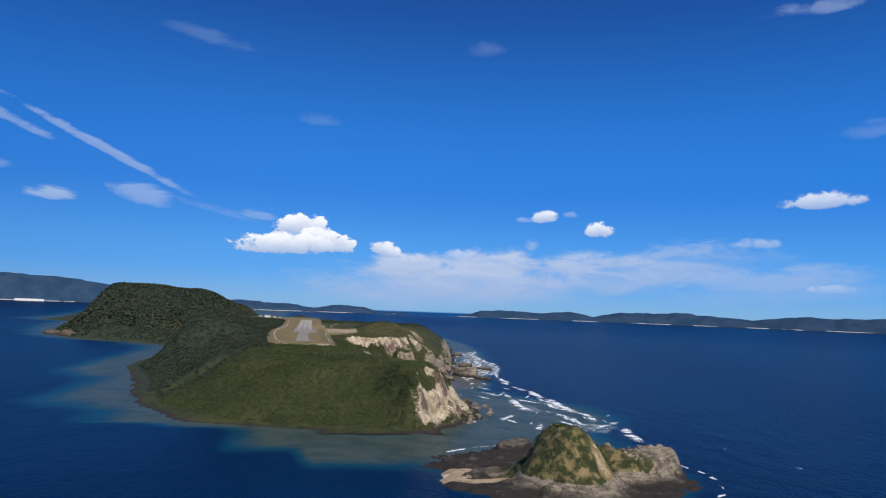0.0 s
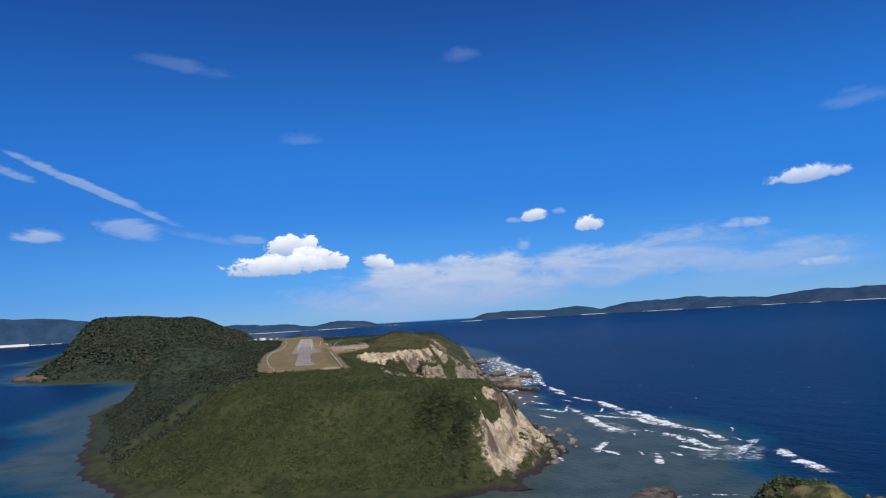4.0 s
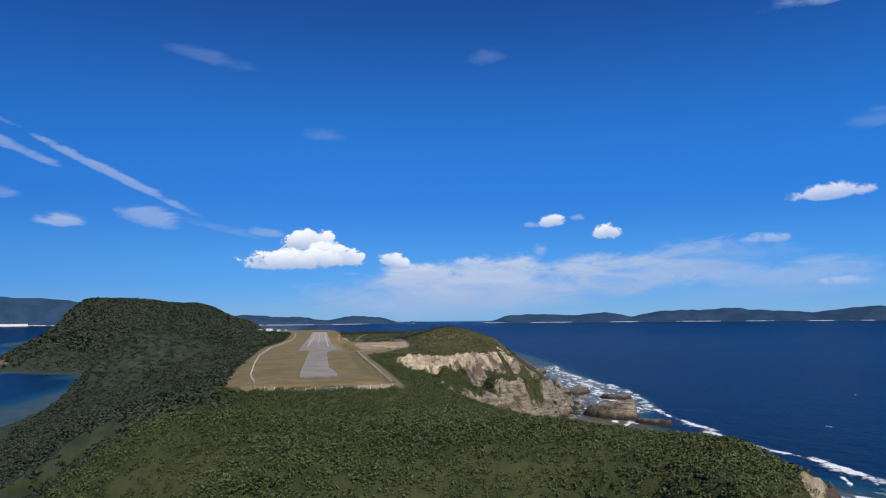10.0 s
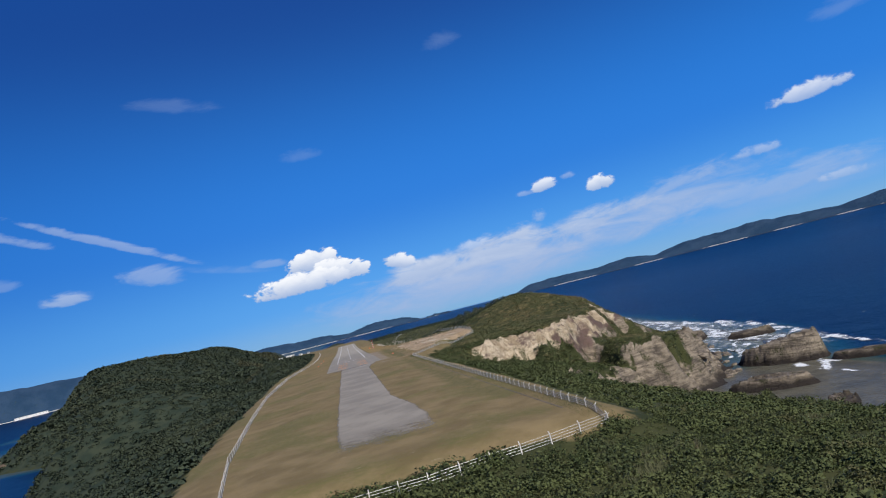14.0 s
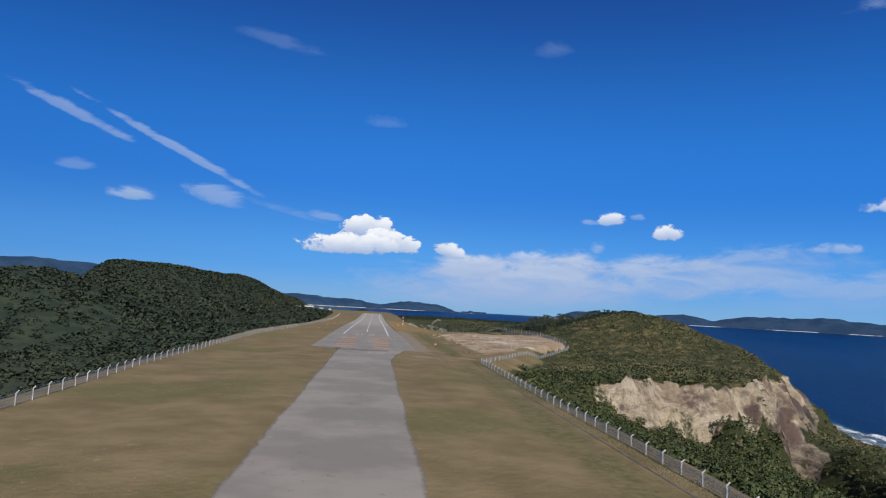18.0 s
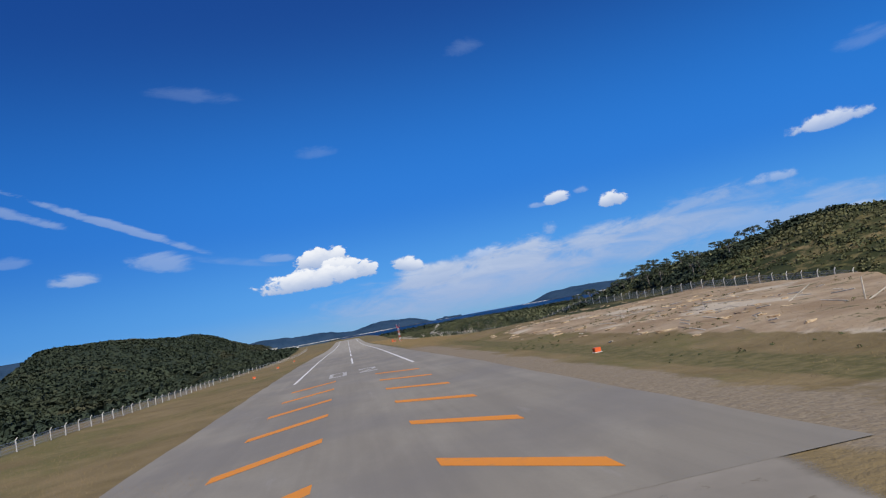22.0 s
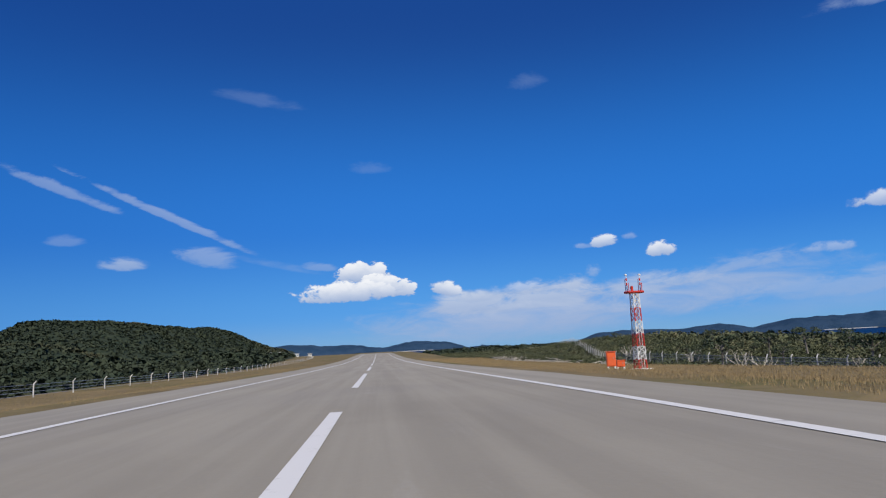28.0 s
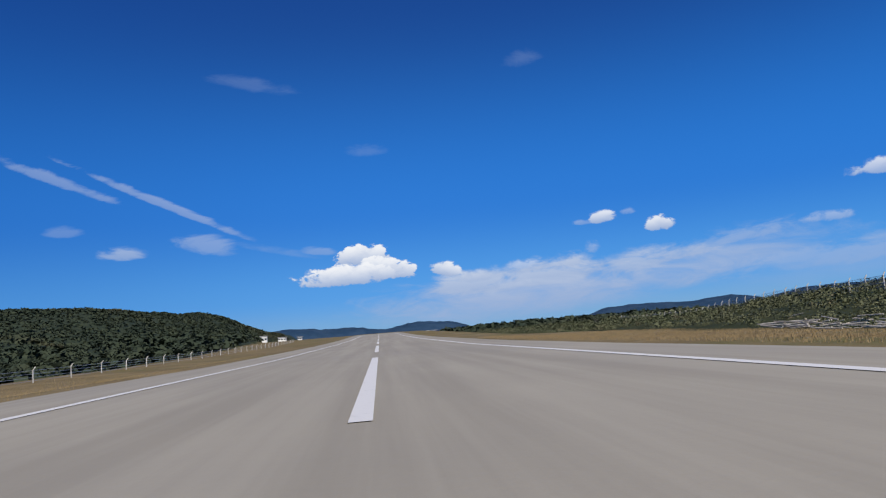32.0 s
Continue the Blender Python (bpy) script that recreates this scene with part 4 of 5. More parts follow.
def fence(line, label, spacing=3.0, group="", wire_rows=4, mesh=False, tall=0.75):
    """Concrete posts with cranked tops and wires between them, along a line in plan."""
    base = new("fence")
    tagged(base, label, "fence", group)
    places = []
    for (x0, y0), (x1, y1) in zip(line, line[1:]):
        n = max(1, round(math.hypot(x1 - x0, y1 - y0) / spacing))
        places += [(x0 + (x1 - x0) * k / n, y0 + (y1 - y0) * k / n, math.atan2(y1 - y0, x1 - x0)) for k in range(n)]
    places.append((*line[-1], places[-1][2]))
    tops = []
    for x, y, turn in places:
        z = float(height(x, y))
        p = new("post", POST_MESH)
        p.parent = base
        p.matrix_world = pose(x, y, z, random.uniform(-2, 2), random.uniform(-2, 2), math.degrees(turn) - 90 + random.uniform(-3, 3)) @ Matrix.Diagonal((0.9, 0.9, tall, 1))
        tops.append(Vector((x, y, z)))
    bm = bmesh.new()
    for a, b in zip(tops, tops[1:]):
        for r in range(wire_rows):
            h = (0.25 + 1.15 * r / (wire_rows - 1)) * tall
            rod(bm, a + Vector((0, 0, h)), b + Vector((0, 0, h)), 0.02, 3)
    part("wire", bm, WIRE, base, "thin galvanised wire strands")
    if mesh:
        verts, faces, run, total = [], [], [], 0.0
        for k, a in enumerate(tops):
            total += (a - tops[k - 1]).length if k else 0.0
            verts += [tuple(a + Vector((0, 0, 0.05))), tuple(a + Vector((0, 0, 1.36 * tall)))]
            run += [total, total]
            if k:
                faces.append((2 * k - 2, 2 * k, 2 * k + 1, 2 * k - 1))
        me = mesh_of("chain_link", verts, faces, CHAIN)
        me.attributes.new("run", "FLOAT", "POINT").data.foreach_set("value", np.array(run, np.float32))
        part("chain_link", me, CHAIN, base, "fine galvanised chain-link mesh")
    return base


fence([(24.5, -309), (24.3, -240), (24.2, -160), (24.2, -96), (30, -84), (40, -62), (52, -36), (66, -9)], "pale concrete post and chain-link perimeter fence above the cliffs", 3.2, mesh=True, tall=0.6)
fence([(24.5, -309), (14, -311), (4, -312), (-8, -312), (-17, -309)], "concrete post fence across the end of the strip", 3.2)
fence([(-17, -309), (-22, -270), (-27, -200), (-31, -130), (-32.5, -20), (-29, 65)], "pale concrete post and chain-link fence along the western verge", 3.6, mesh=True)
fence([(-29, 65), (-27.5, 170), (-29, 300), (-33, 490), (-37, 560)], "pale concrete post fence far along the western verge", 8.0)
fence([(66, -9), (66, 30), (63, 66), (58, 101), (51, 150), (43, 205), (38.5, 246), (43, 266), (49, 300), (55, 335), (62, 385), (67, 435)], "leaning concrete post and chain-link fence below the wooded ridge", 3.6, mesh=True, tall=0.95)

# ---- drains and the broken edge of the pavement ----
def channel(line, label, wide=0.35, lift=0.10):
    verts, faces = [], []
    for k, (x, y) in enumerate(line):
        a, b = Vector(line[max(k - 1, 0)]), Vector(line[min(k + 1, len(line) - 1)])
        side = (b - a).normalized().orthogonal() * wide / 2
        z = float(height(x, y))
        for sx_, lz in ((-1, -0.3), (-1, lift), (1, lift), (1, -0.3)):
            verts.append((x + side.x * sx_, y + side.y * sx_, z + lz))
    for k in range(len(line) - 1):
        for j in range(3):
            a = 4 * k + j
            faces.append((a, a + 1, a + 5, a + 4))
    return tagged(new("trim_drain_kerb", mesh_of("trim_drain_kerb", verts, faces, OLD_SHADED_CONCRETE)), label, "kerb", "", "structure")


channel([(22.4, -300 + 4 * k) for k in range(51)], "weathered concrete drain edge along the fence", 0.22, 0.03)
channel([(16.9 + 0.0015 * k * k, -78.0 - 2.4 * k) for k in range(11)], "old concrete drain edge across the dry grass", 0.18, 0.03)
worn = ribbon("pavement_broken_edge", lambda y: -9.5, lambda y: 7.0, [-81 + 1.5 * k for k in range(6)], 0.084, DARK_ASPHALT, (0, 0.12, 0.3, 0.5, 0.7, 0.88, 1))
fade = [0.55 if 0 < k < 5 and 0 < j < 6 else 0.0 for k in range(6) for j in range(7)]
worn.data.attributes.new("mid", "FLOAT", "POINT").data.foreach_set("value", np.array(fade, np.float32))
tagged(worn, "dark broken asphalt at the start of the runway", "pavement", "", "structure")

# ---- antenna mast ----
def mast():
    base = new("antenna_mast")
    tagged(base, "red and white banded lattice mast with dipole antennas on a platform", "mast")
    feet, tops = 0.43, 0.30
    steps = [0.0, 0.62, 1.5, 2.35, 3.2, 4.1, 5.1]
    high = steps[-1]
    corners = [Vector((math.cos(a), math.sin(a), 0)) for a in (radians(45), radians(135), radians(225), radians(315))]
    for k, (z0, z1) in enumerate(zip(steps, steps[1:])):
        bm = bmesh.new()
        cells = 1 if k == 0 else 2
        for c in range(cells):
            a0, a1 = z0 + (z1 - z0) * c / cells, z0 + (z1 - z0) * (c + 1) / cells
            r0, r1 = feet + (tops - feet) * a0 / high, feet + (tops - feet) * a1 / high
            for i in range(4):
                a, b = corners[i], corners[(i + 1) % 4]
                rod(bm, a * r0 + Vector((0, 0, a0)), a * r1 + Vector((0, 0, a1)), 0.036, 6)
                rod(bm, a * r0 + Vector((0, 0, a0)), b * r1 + Vector((0, 0, a1)), 0.019, 4)
                rod(bm, b * r0 + Vector((0, 0, a0)), a * r1 + Vector((0, 0, a1)), 0.019, 4)
                rod(bm, a * r1 + Vector((0, 0, a1)), b * r1 + Vector((0, 0, a1)), 0.019, 4)
        part("lattice_section", bm, RED if k % 2 == 0 else WHITE, base, "red painted lattice" if k % 2 == 0 else "white painted lattice")
    part("platform", bevelled((-0.62, -0.34, high), (0.62, 0.34, high + 0.16), 0.05), RED, base, "solid red platform with a rounded rim")
    for x in (-0.5, 0.5):
        for y, tall in ((-0.2, 0.7), (0.2, 1.0)):
            part("antenna_post", rod(bmesh.new(), (x, y, high + 0.14), (x * 1.04, y, high + tall), 0.034, 6, 0.026), RED if y < 0 else WHITE, base)
        arm = part("antenna", rod(bmesh.new(), (x * 1.02, 0.0, high + 0.14), (x * 1.06, 0.0, high + 1.25), 0.04, 6, 0.02), WHITE, base, "tall upright rod antenna in red and white")
        for z in (0.55, 0.85):
            part("band", rod(bmesh.new(), (x * 1.035, 0.0, high + z), (x * 1.045, 0.0, high + z + 0.18), 0.055, 6), RED, arm, "red band")
        part("sensor_head", bevelled((x * 1.06 - 0.09, -0.05, high + 1.22), (x * 1.06 + 0.09, 0.05, high + 1.32), 0.02), WHITE, arm)
    part("junction_box", bevelled((-0.24, -0.12, high + 0.14), (-0.10, 0.06, high + 0.5), 0.02), RED, base)
    part("ladder", rod(rod(bmesh.new(), (-0.1, -0.36, 0.1), (-0.1, -0.24, high), 0.016, 4), (0.1, -0.36, 0.1), (0.1, -0.24, high), 0.016, 4), WHITE, base)
    part("footing", bevelled((-0.6, -0.6, -0.6), (0.6, 0.6, 0.04), 0.04), CONCRETE, base, "concrete footing")
    return base


MAST = mast()
MAST.matrix_world = pose(19.2, 179.2, float(height(19.2, 179.2)) + 0.02, 0, 0, 12) @ Matrix.Scale(1.03, 4)


def cabinet(x, y, wide, deep, high, label, turn):
    base = new("equipment_cabinet")
    tagged(base, label, "cabinet", "orange cabinets by the mast")
    part("body", bevelled((-wide / 2, -deep / 2, 0.16), (wide / 2, deep / 2, high), 0.03), ORANGE, base)
    part("door", bevelled((-wide / 2 + 0.06, -deep / 2 - 0.025, 0.22), (wide / 2 - 0.06, -deep / 2, high - 0.08), 0.012), ORANGE, base)
    part("handle", bevelled((wide / 2 - 0.17, -deep / 2 - 0.06, high * 0.6), (wide / 2 - 0.13, -deep / 2 - 0.025, high * 0.6 + 0.12), 0.01), WIRE, base)
    part("lid", bevelled((-wide / 2 - 0.04, -deep / 2 - 0.05, high), (wide / 2 + 0.04, deep / 2 + 0.04, high + 0.045), 0.015), ORANGE, base)
    for sx_ in (-1, 1):
        for sy_ in (-1, 1):
            part("leg", bevelled((sx_ * (wide / 2 - 0.07) - 0.05, sy_ * (deep / 2 - 0.07) - 0.05, -0.3), (sx_ * (wide / 2 - 0.07) + 0.05, sy_ * (deep / 2 - 0.07) + 0.05, 0.16), 0.012), WHITE, base, "short white leg")
    base.matrix_world = pose(x, y, float(height(x, y)) + 0.02, 0, 0, turn)
    return base


cabinet(16.2, 176.4, 0.58, 0.5, 1.08, "tall bright orange equipment cabinet on white legs", -14)
cabinet(17.1, 177.2, 0.54, 0.42, 0.56, "low orange equipment box on white legs", -14)


def marker_box(x, y, label):
    base = new("marker_box")
    tagged(base, label, "marker")
    part("body", bevelled((-0.3, -0.22, 0.05), (0.3, 0.22, 0.42), 0.03), ORANGE, base)
    part("foot", bevelled((-0.36, -0.28, -0.2), (0.36, 0.28, 0.05), 0.02), CONCRETE, base)
    base.matrix_world = pose(x, y, float(height(x, y)), 0, 0, 10)


marker_box(20.5, -31, "small orange box marker on the grass verge")
for y in (60, 110, 170):
    marker_box(-20, y, "small orange marker on the western verge")


# ---- white buildings at the far end ----
def building(x, y, wide, deep, high, turn, label, windows=4):
    base = new("terminal_building")
    tagged(base, label, "building")
    part("wall", bevelled((-wide / 2, -deep / 2, -2), (wide / 2, deep / 2, high), 0.06), WHITE, base, "white rendered wall")
    part("roof", bevelled((-wide / 2 - 0.6, -deep / 2 - 0.6, high), (wide / 2 + 0.6, deep / 2 + 0.6, high + 0.5), 0.08), GREY_ROOF, base, "flat grey roof slab")
    for k in range(windows):
        cx = -wide / 2 + wide * (k + 0.5) / windows
        win = part("window", bevelled((cx - 0.9, -deep / 2 - 0.05, high * 0.35), (cx + 0.9, -deep / 2 - 0.005, high * 0.75), 0.02), WHITE, base, "white window frame")
        part("pane", bevelled((cx - 0.75, -deep / 2 - 0.08, high * 0.40), (cx + 0.75, -deep / 2 - 0.055, high * 0.70), 0.01), GLASS, win, "dark glass pane")
    base.matrix_world = pose(x, y, float(height(x, y)) if x > -1000 else float(sea_level(x, y)) + 1.5, 0, 0, turn)


building(-1400, 3010, 130, 16, 9.0, 22, "long white harbour shed on the far shore", 10)
building(-92, 800, 13, 8, 4.6, 6, "white low terminal building beside the runway's far end", 6)
building(-76, 815, 6, 6, 2.8, 2, "small white service building beside the terminal", 3)
building(-64, 830, 3.4, 4, 2.3, 0, "small white hut beside the apron", 2)
building(-108, 806, 6, 6, 3.2, 10, "white annex building on the wooded slope", 3)


# ---- islet and sea rocks ----
def rock_field(name, label, cx, cy, rx, ry, turn, profile, step, category="rock", shares=None, kind=""):
    """An island of rock as a fine height field inside a ragged oval."""
    c, s = math.cos(radians(turn)), math.sin(radians(turn))
    u = np.arange(-1.25, 1.2501, step / max(rx, ry))
    uu, vv = np.meshgrid(u, u)
    x, y = cx + uu * rx * c - vv * ry * s, cy + uu * rx * s + vv * ry * c
    r = np.hypot(uu, vv) + 0.22 * fractal(x, y, 26, 4, 0.6, 11.0) + 0.12 * ridged(x, y, 9, 3, 6.0)
    inside = 1.05 - r
    z = profile(uu, vv, x, y, inside)
    z = np.where(inside > 0, z, np.maximum(-2.5, inside * 10))
    n = len(u)
    g = np.arange(n * n).reshape(n, n)
    q = np.stack([g[:-1, :-1], g[:-1, 1:], g[1:, 1:], g[1:, :-1]], -1).reshape(-1, 4)
    q = q[z.ravel()[q].max(1) > -2.4]
    ob = new(name, mesh_of(name, np.stack([x, y, z], -1).reshape(-1, 3).tolist(), q.tolist(), GROUND, True))
    slope_x = np.hypot(np.gradient(z, axis=0), np.gradient(z, axis=1)) / step
    rock = smooth(slope_x, 0.5, 1.0)
    dry, bare = 0.35 * np.ones_like(z), 0 * z
    if shares:
        rock, dry, bare = shares(uu, vv, x, y, z, rock)
    for key, values in (("rock", rock), ("dry", dry), ("bare", bare), ("pale", 0.10 + 0.16 * smooth(z, 3, 7))):
        ob.data.attributes.new(key, "FLOAT", "POINT").data.foreach_set("value", np.clip(values, 0, 1).ravel().astype(np.float32))
    return tagged(ob, label, category, "", kind)


def islet_profile(u, v, x, y, inside):
    dome = 25 * smooth(hump(x, y, 127, -597, 20, 25, 1.0), 0.05, 0.95) + 3.0 * fractal(x, y, 17, 5, 0.6, 5.0) + 5.0 * (ridged(x, y, 15, 4, 9.0) - 0.55)
    ridge = smooth(hump(x, y, 169, -578, 32, 20, 1.0, 30), 0.22, 0.55)
    crags = ridge * (5 + 11 * ridged(x, y, 17, 5, 4.0) ** 1.6)
    crags = 0.6 * crags + 0.4 * np.round(crags / 2.2) * 2.2
    flat = -1.5 + 3.6 * ridged(x, y, 9, 4, 2.0)
    z = np.maximum(np.maximum(dome, crags), flat) + 0.8 * fractal(x, y, 6, 3, 0.6, 8.0)
    sand = smooth(hump(x, y, 84, -584, 24, 18, 1.0), 0.35, 0.6)
    return (z * (1 - sand) + 1.6 * sand) * smooth(inside, 0, 0.12)


def islet_shares(u, v, x, y, z, rock):
    green = smooth(hump(x, y, 125, -598, 33, 36, 1.0) + 0.25 * fractal(x, y, 9, 4, 0.6, 3.0), 0.15, 0.28) * smooth(z, 4, 8)
    scar = smooth(hump(x, y, 139, -610, 6, 9, 1.0) + 0.3 * fractal(x, y, 6, 4, 0.6, 1.0), 0.5, 0.75)
    sand = smooth(hump(x, y, 84, -584, 24, 18, 1.0), 0.4, 0.6)
    return (1 - green * (1 - 0.15 * rock)) * (1 - sand), 0.47 + 0.3 * scar, np.maximum(sand, 0.5 * scar)


rock_field("islet", "grassy islet with grey layered crags and a small pale beach", 132, -574, 66, 66, 20, islet_profile, 1.4, "islet", islet_shares, "structure")


def slab_profile(high, tilt=0.25, cut=1.5):
    def profile(u, v, x, y, inside):
        z = high * smooth(inside, 0.0, 0.22) * (1 + tilt * u) + 1.0 * fractal(x, y, 7, 4, 0.6, 3.0)
        z = z + 2.2 * (ridged(x, y, 9, 4, 2.0) - 0.5) * smooth(inside, 0.02, 0.2)
        steps = np.round(z / cut) * cut
        return 0.8 * steps + 0.2 * z + 0.5 * (ridged(x, y, 5, 3, 4.0) - 0.5)
    return profile


def bare_rock(u, v, x, y, z, rock):
    return 1 + 0 * z, 0 * z, 0 * z


for cx, cy, rx, ry, turn, high, label in (
        (194, -76, 23, 10, -66, 9.0, "large layered sea rock with a pale flat top off the cliff"),
        (157, -121, 19, 7, -46, 4.0, "low dark slab of rock on the reef flat"),
        (206, -112, 14, 5, -50, 2.4, "low wet rock ledge at the reef's edge"),
        (239, 24, 16, 9, -50, 2.8, "low wave-washed rock ledge"),
        (226, 70, 17, 10, 60, 3.4, "dark wave-washed ledge below the cliffs"),
        (112, -124, 20, 8, -48, 6.5, "tumbled grey and white rock blocks below the cliff"),
        (127, -190, 13, 4, -40, 2.0, "dark wet ledge running out over the reef flat"),
        (150, -170, 9, 5, 40, 1.6, "small dark rock on the reef flat"),
        (121, -392, 17, 7, 55, 2.6, "dark boulders at the foot of the cape"),
        (139, -322, 15, 6, 70, 2.2, "dark wet ledge at the foot of the cape"),
        (262, 300, 22, 9, 70, 3.0, "dark rock ledge along the northern shore"),
        (92, -582, 18, 10, 30, 1.8, "dark wet boulders beside the islet's beach"),
        (128, -508, 20, 8, 45, 2.2, "dark jagged rocks on the islet's landward side"),
        (-455, 610, 34, 15, 150, 9, "dark rocky point in the western bay"),
        (-520, 690, 26, 16, 120, 6, "dark sea rock off the western point")):
    rock_field("sea_rock", label, cx, cy, rx, ry, turn, slab_profile(high, 0.5 if high == 9.0 else 0.25), 0.9 if rx < 30 else 1.6, "rock", bare_rock)


# ---- surf ----
def foam_band(cx, cy, length, width, turn, seed, rng):
    """A ragged crest of broken water that thins into lace on its landward side."""
    n = max(8, int(length / 1.3))
    c, s = math.cos(turn), math.sin(turn)
    verts, faces, cover = [], [], []
    t = np.linspace(0, 1, n)
    bend = rng.uniform(-0.12, 0.12) * length * (t - 0.5) ** 2 * 4 + 1.8 * fractal(t * length, np.full(n, seed), 7, 3, 0.6, seed)
    ends = np.sin(np.pi * np.clip(t, 0.0, 1.0)) ** 0.5
    body = np.clip(0.78 + 1.0 * fractal(t * length, np.full(n, seed + 9), 9, 4, 0.7, seed + 2), 0, 1.25) * ends
    trail = width * np.clip(1.5 + 1.6 * fractal(t * length, np.full(n, seed + 4), 6, 4, 0.75, seed + 5), 0.3, 3.0)
    z = 0.06 + 0.003 * (int(seed * 97) % 60)
    for k in range(n):
        a = (t[k] - 0.5) * length
        for o, share in ((-0.55 * width, 0.0), (-0.2 * width, 0.85), (0.25 * width, 1.0), (0.3 * width + 0.35 * trail[k], 0.42), (0.3 * width + trail[k], 0.0)):
            verts.append((cx + a * c - (bend[k] + o) * s, cy + a * s + (bend[k] + o) * c, z))
            cover.append(share * body[k])
    for k in range(n - 1):
        for j in range(4):
            a = 5 * k + j
            faces.append((a, a + 1, a + 6, a + 5))
    return verts, faces, cover


rng = random.Random(4)
surf_v, surf_f, surf_c = [], [], []


def surf(cx, cy, length, width, turn):
    v, f, cover = foam_band(cx, cy, length, width, turn, rng.uniform(0, 60), rng)
    k = len(surf_v)
    surf_c.extend(cover)
    surf_v.extend(v)
    surf_f.extend(tuple(i + k for i in q) for q in f)


def shore_turn(y):
    return math.atan2(40, float(east_coast(y + 20) - east_coast(y - 20)))


# breakers along the reef's edge, then lines of surf closer in
for y0, off, length, width in SURF_ROWS:
    surf(float(east_coast(y0)) + off, y0, length, width, shore_turn(y0) + rng.uniform(-0.2, 0.2))
for k in range(70):
    y = rng.uniform(-60, 420)
    surf(float(east_coast(y)) + rng.uniform(6, 46), y, rng.uniform(7, 26), rng.uniform(0.8, 3.0), shore_turn(y) + rng.uniform(-0.35, 0.35))
for k in range(20):
    y = rng.uniform(-430, -60)
    surf(float(east_coast(y)) + rng.uniform(30, 115), y, rng.uniform(5, 20), rng.uniform(0.6, 1.8), shore_turn(y) + rng.uniform(-0.4, 0.4))
def reef_line(y):
    return float(np.interp(y, [-440, -405, -338, -279, -234, -164, -106, -40, 0, 53, 114, 176, 333, 383, 561],
                           [200, 203, 210, 222, 228, 224, 228, 240, 257, 266, 278, 282, 296, 315, 335]))


def reef_turn(y):
    return math.atan2(30, reef_line(y + 15) - reef_line(y - 15))


for x, y, length, width in ((226, -250, 60, 6), (223, -318, 70, 7.5), (221, -352, 40, 8), (193, -268, 44, 5), (188, -312, 50, 6), (184, -346, 34, 6.5),
                            (206, -397, 44, 7), (131, -388, 46, 2.6), (126, -412, 30, 2.2), (246, 70, 60, 8), (262, 150, 70, 8), (240, 20, 50, 9), (232, -22, 46, 8)):
    surf(x, y, length, width, reef_turn(y) + rng.uniform(-0.08, 0.08))
y = -440.0
while y < 420:
    heavy = 1.0 if y > -70 else 0.85
    if y > -70 or rng.random() < 0.55:
        surf(reef_line(y) + rng.uniform(-4, 4), y, rng.uniform(22, 46), rng.uniform(3.5, 7.5) * heavy, reef_turn(y) + rng.uniform(-0.15, 0.15))
    for off in ((-7, -15, -24, -34, -46) if y > -70 else (-14, -30, -46)):
        if rng.random() < (0.85 if y > -70 else 0.28) and reef_line(y) + off > float(east_coast(y)) + 12:
            surf(reef_line(y) + off + rng.uniform(-6, 6), y + rng.uniform(-10, 10), rng.uniform(12, 34), rng.uniform(1.5, 5.0) * heavy, reef_turn(y) + rng.uniform(-0.3, 0.3))
    y += rng.uniform(17, 30)
for a in range(0, 360, 14):
    if a < 130 or a > 250:
        surf(134 + 74 * math.cos(radians(a)), -576 + 72 * math.sin(radians(a)), rng.uniform(7, 22), rng.uniform(0.8, 2.6), radians(a + 90) + rng.uniform(-0.3, 0.3))
for k in range(260):
    x, y = rng.uniform(240, 1300), rng.uniform(-700, 1800)
    if x > float(east_coast(y)) + 30:
        surf(x, y, rng.uniform(2, 7), rng.uniform(0.6, 1.4), rng.uniform(1.2, 2.2))
waves = new("surf", mesh_of("surf", surf_v, surf_f, FOAM))
waves.data.attributes.new("cover", "FLOAT", "POINT").data.foreach_set("value", np.array(surf_c, np.float32))
tagged(waves, "white breaking surf and scattered whitecaps", "surf", "", "stuff")

wash_v, wash_f, wash_m = [], [], []
for y0, off, length, width in WASH_ROWS + [(yy, reef_line(yy) - float(east_coast(yy)) - 16, 70, 42) for yy in (-20, 40, 100, 160, 220, 280, 340)]:
    turn = shore_turn(y0)
    c, s = math.cos(turn), math.sin(turn)
    cx, n, m, k0 = float(east_coast(y0)) + off, 15, 7, len(wash_v)
    for i in range(n):
        for j in range(m):
            a, b = (i / (n - 1) - 0.5) * length, (j / (m - 1) - 0.5) * width
            wash_v.append((cx + a * c - b * s, y0 + a * s + b * c, 0.03))
            wash_m.append(min(1.0, 4 * min(i, n - 1 - i) / (n - 1), 4 * min(j, m - 1 - j) / (m - 1)))
    for i in range(n - 1):
        for j in range(m - 1):
            a = k0 + i * m + j
            wash_f.append((a, a + m, a + m + 1, a + 1))
wash = new("surf_wash", mesh_of("surf_wash", wash_v, wash_f, THIN_FOAM))
wash.data.attributes.new("mid", "FLOAT", "POINT").data.foreach_set("value", np.array(wash_m, np.float32))
tagged(wash, "thin lacy foam drifting behind the breakers", "surf", "", "stuff")


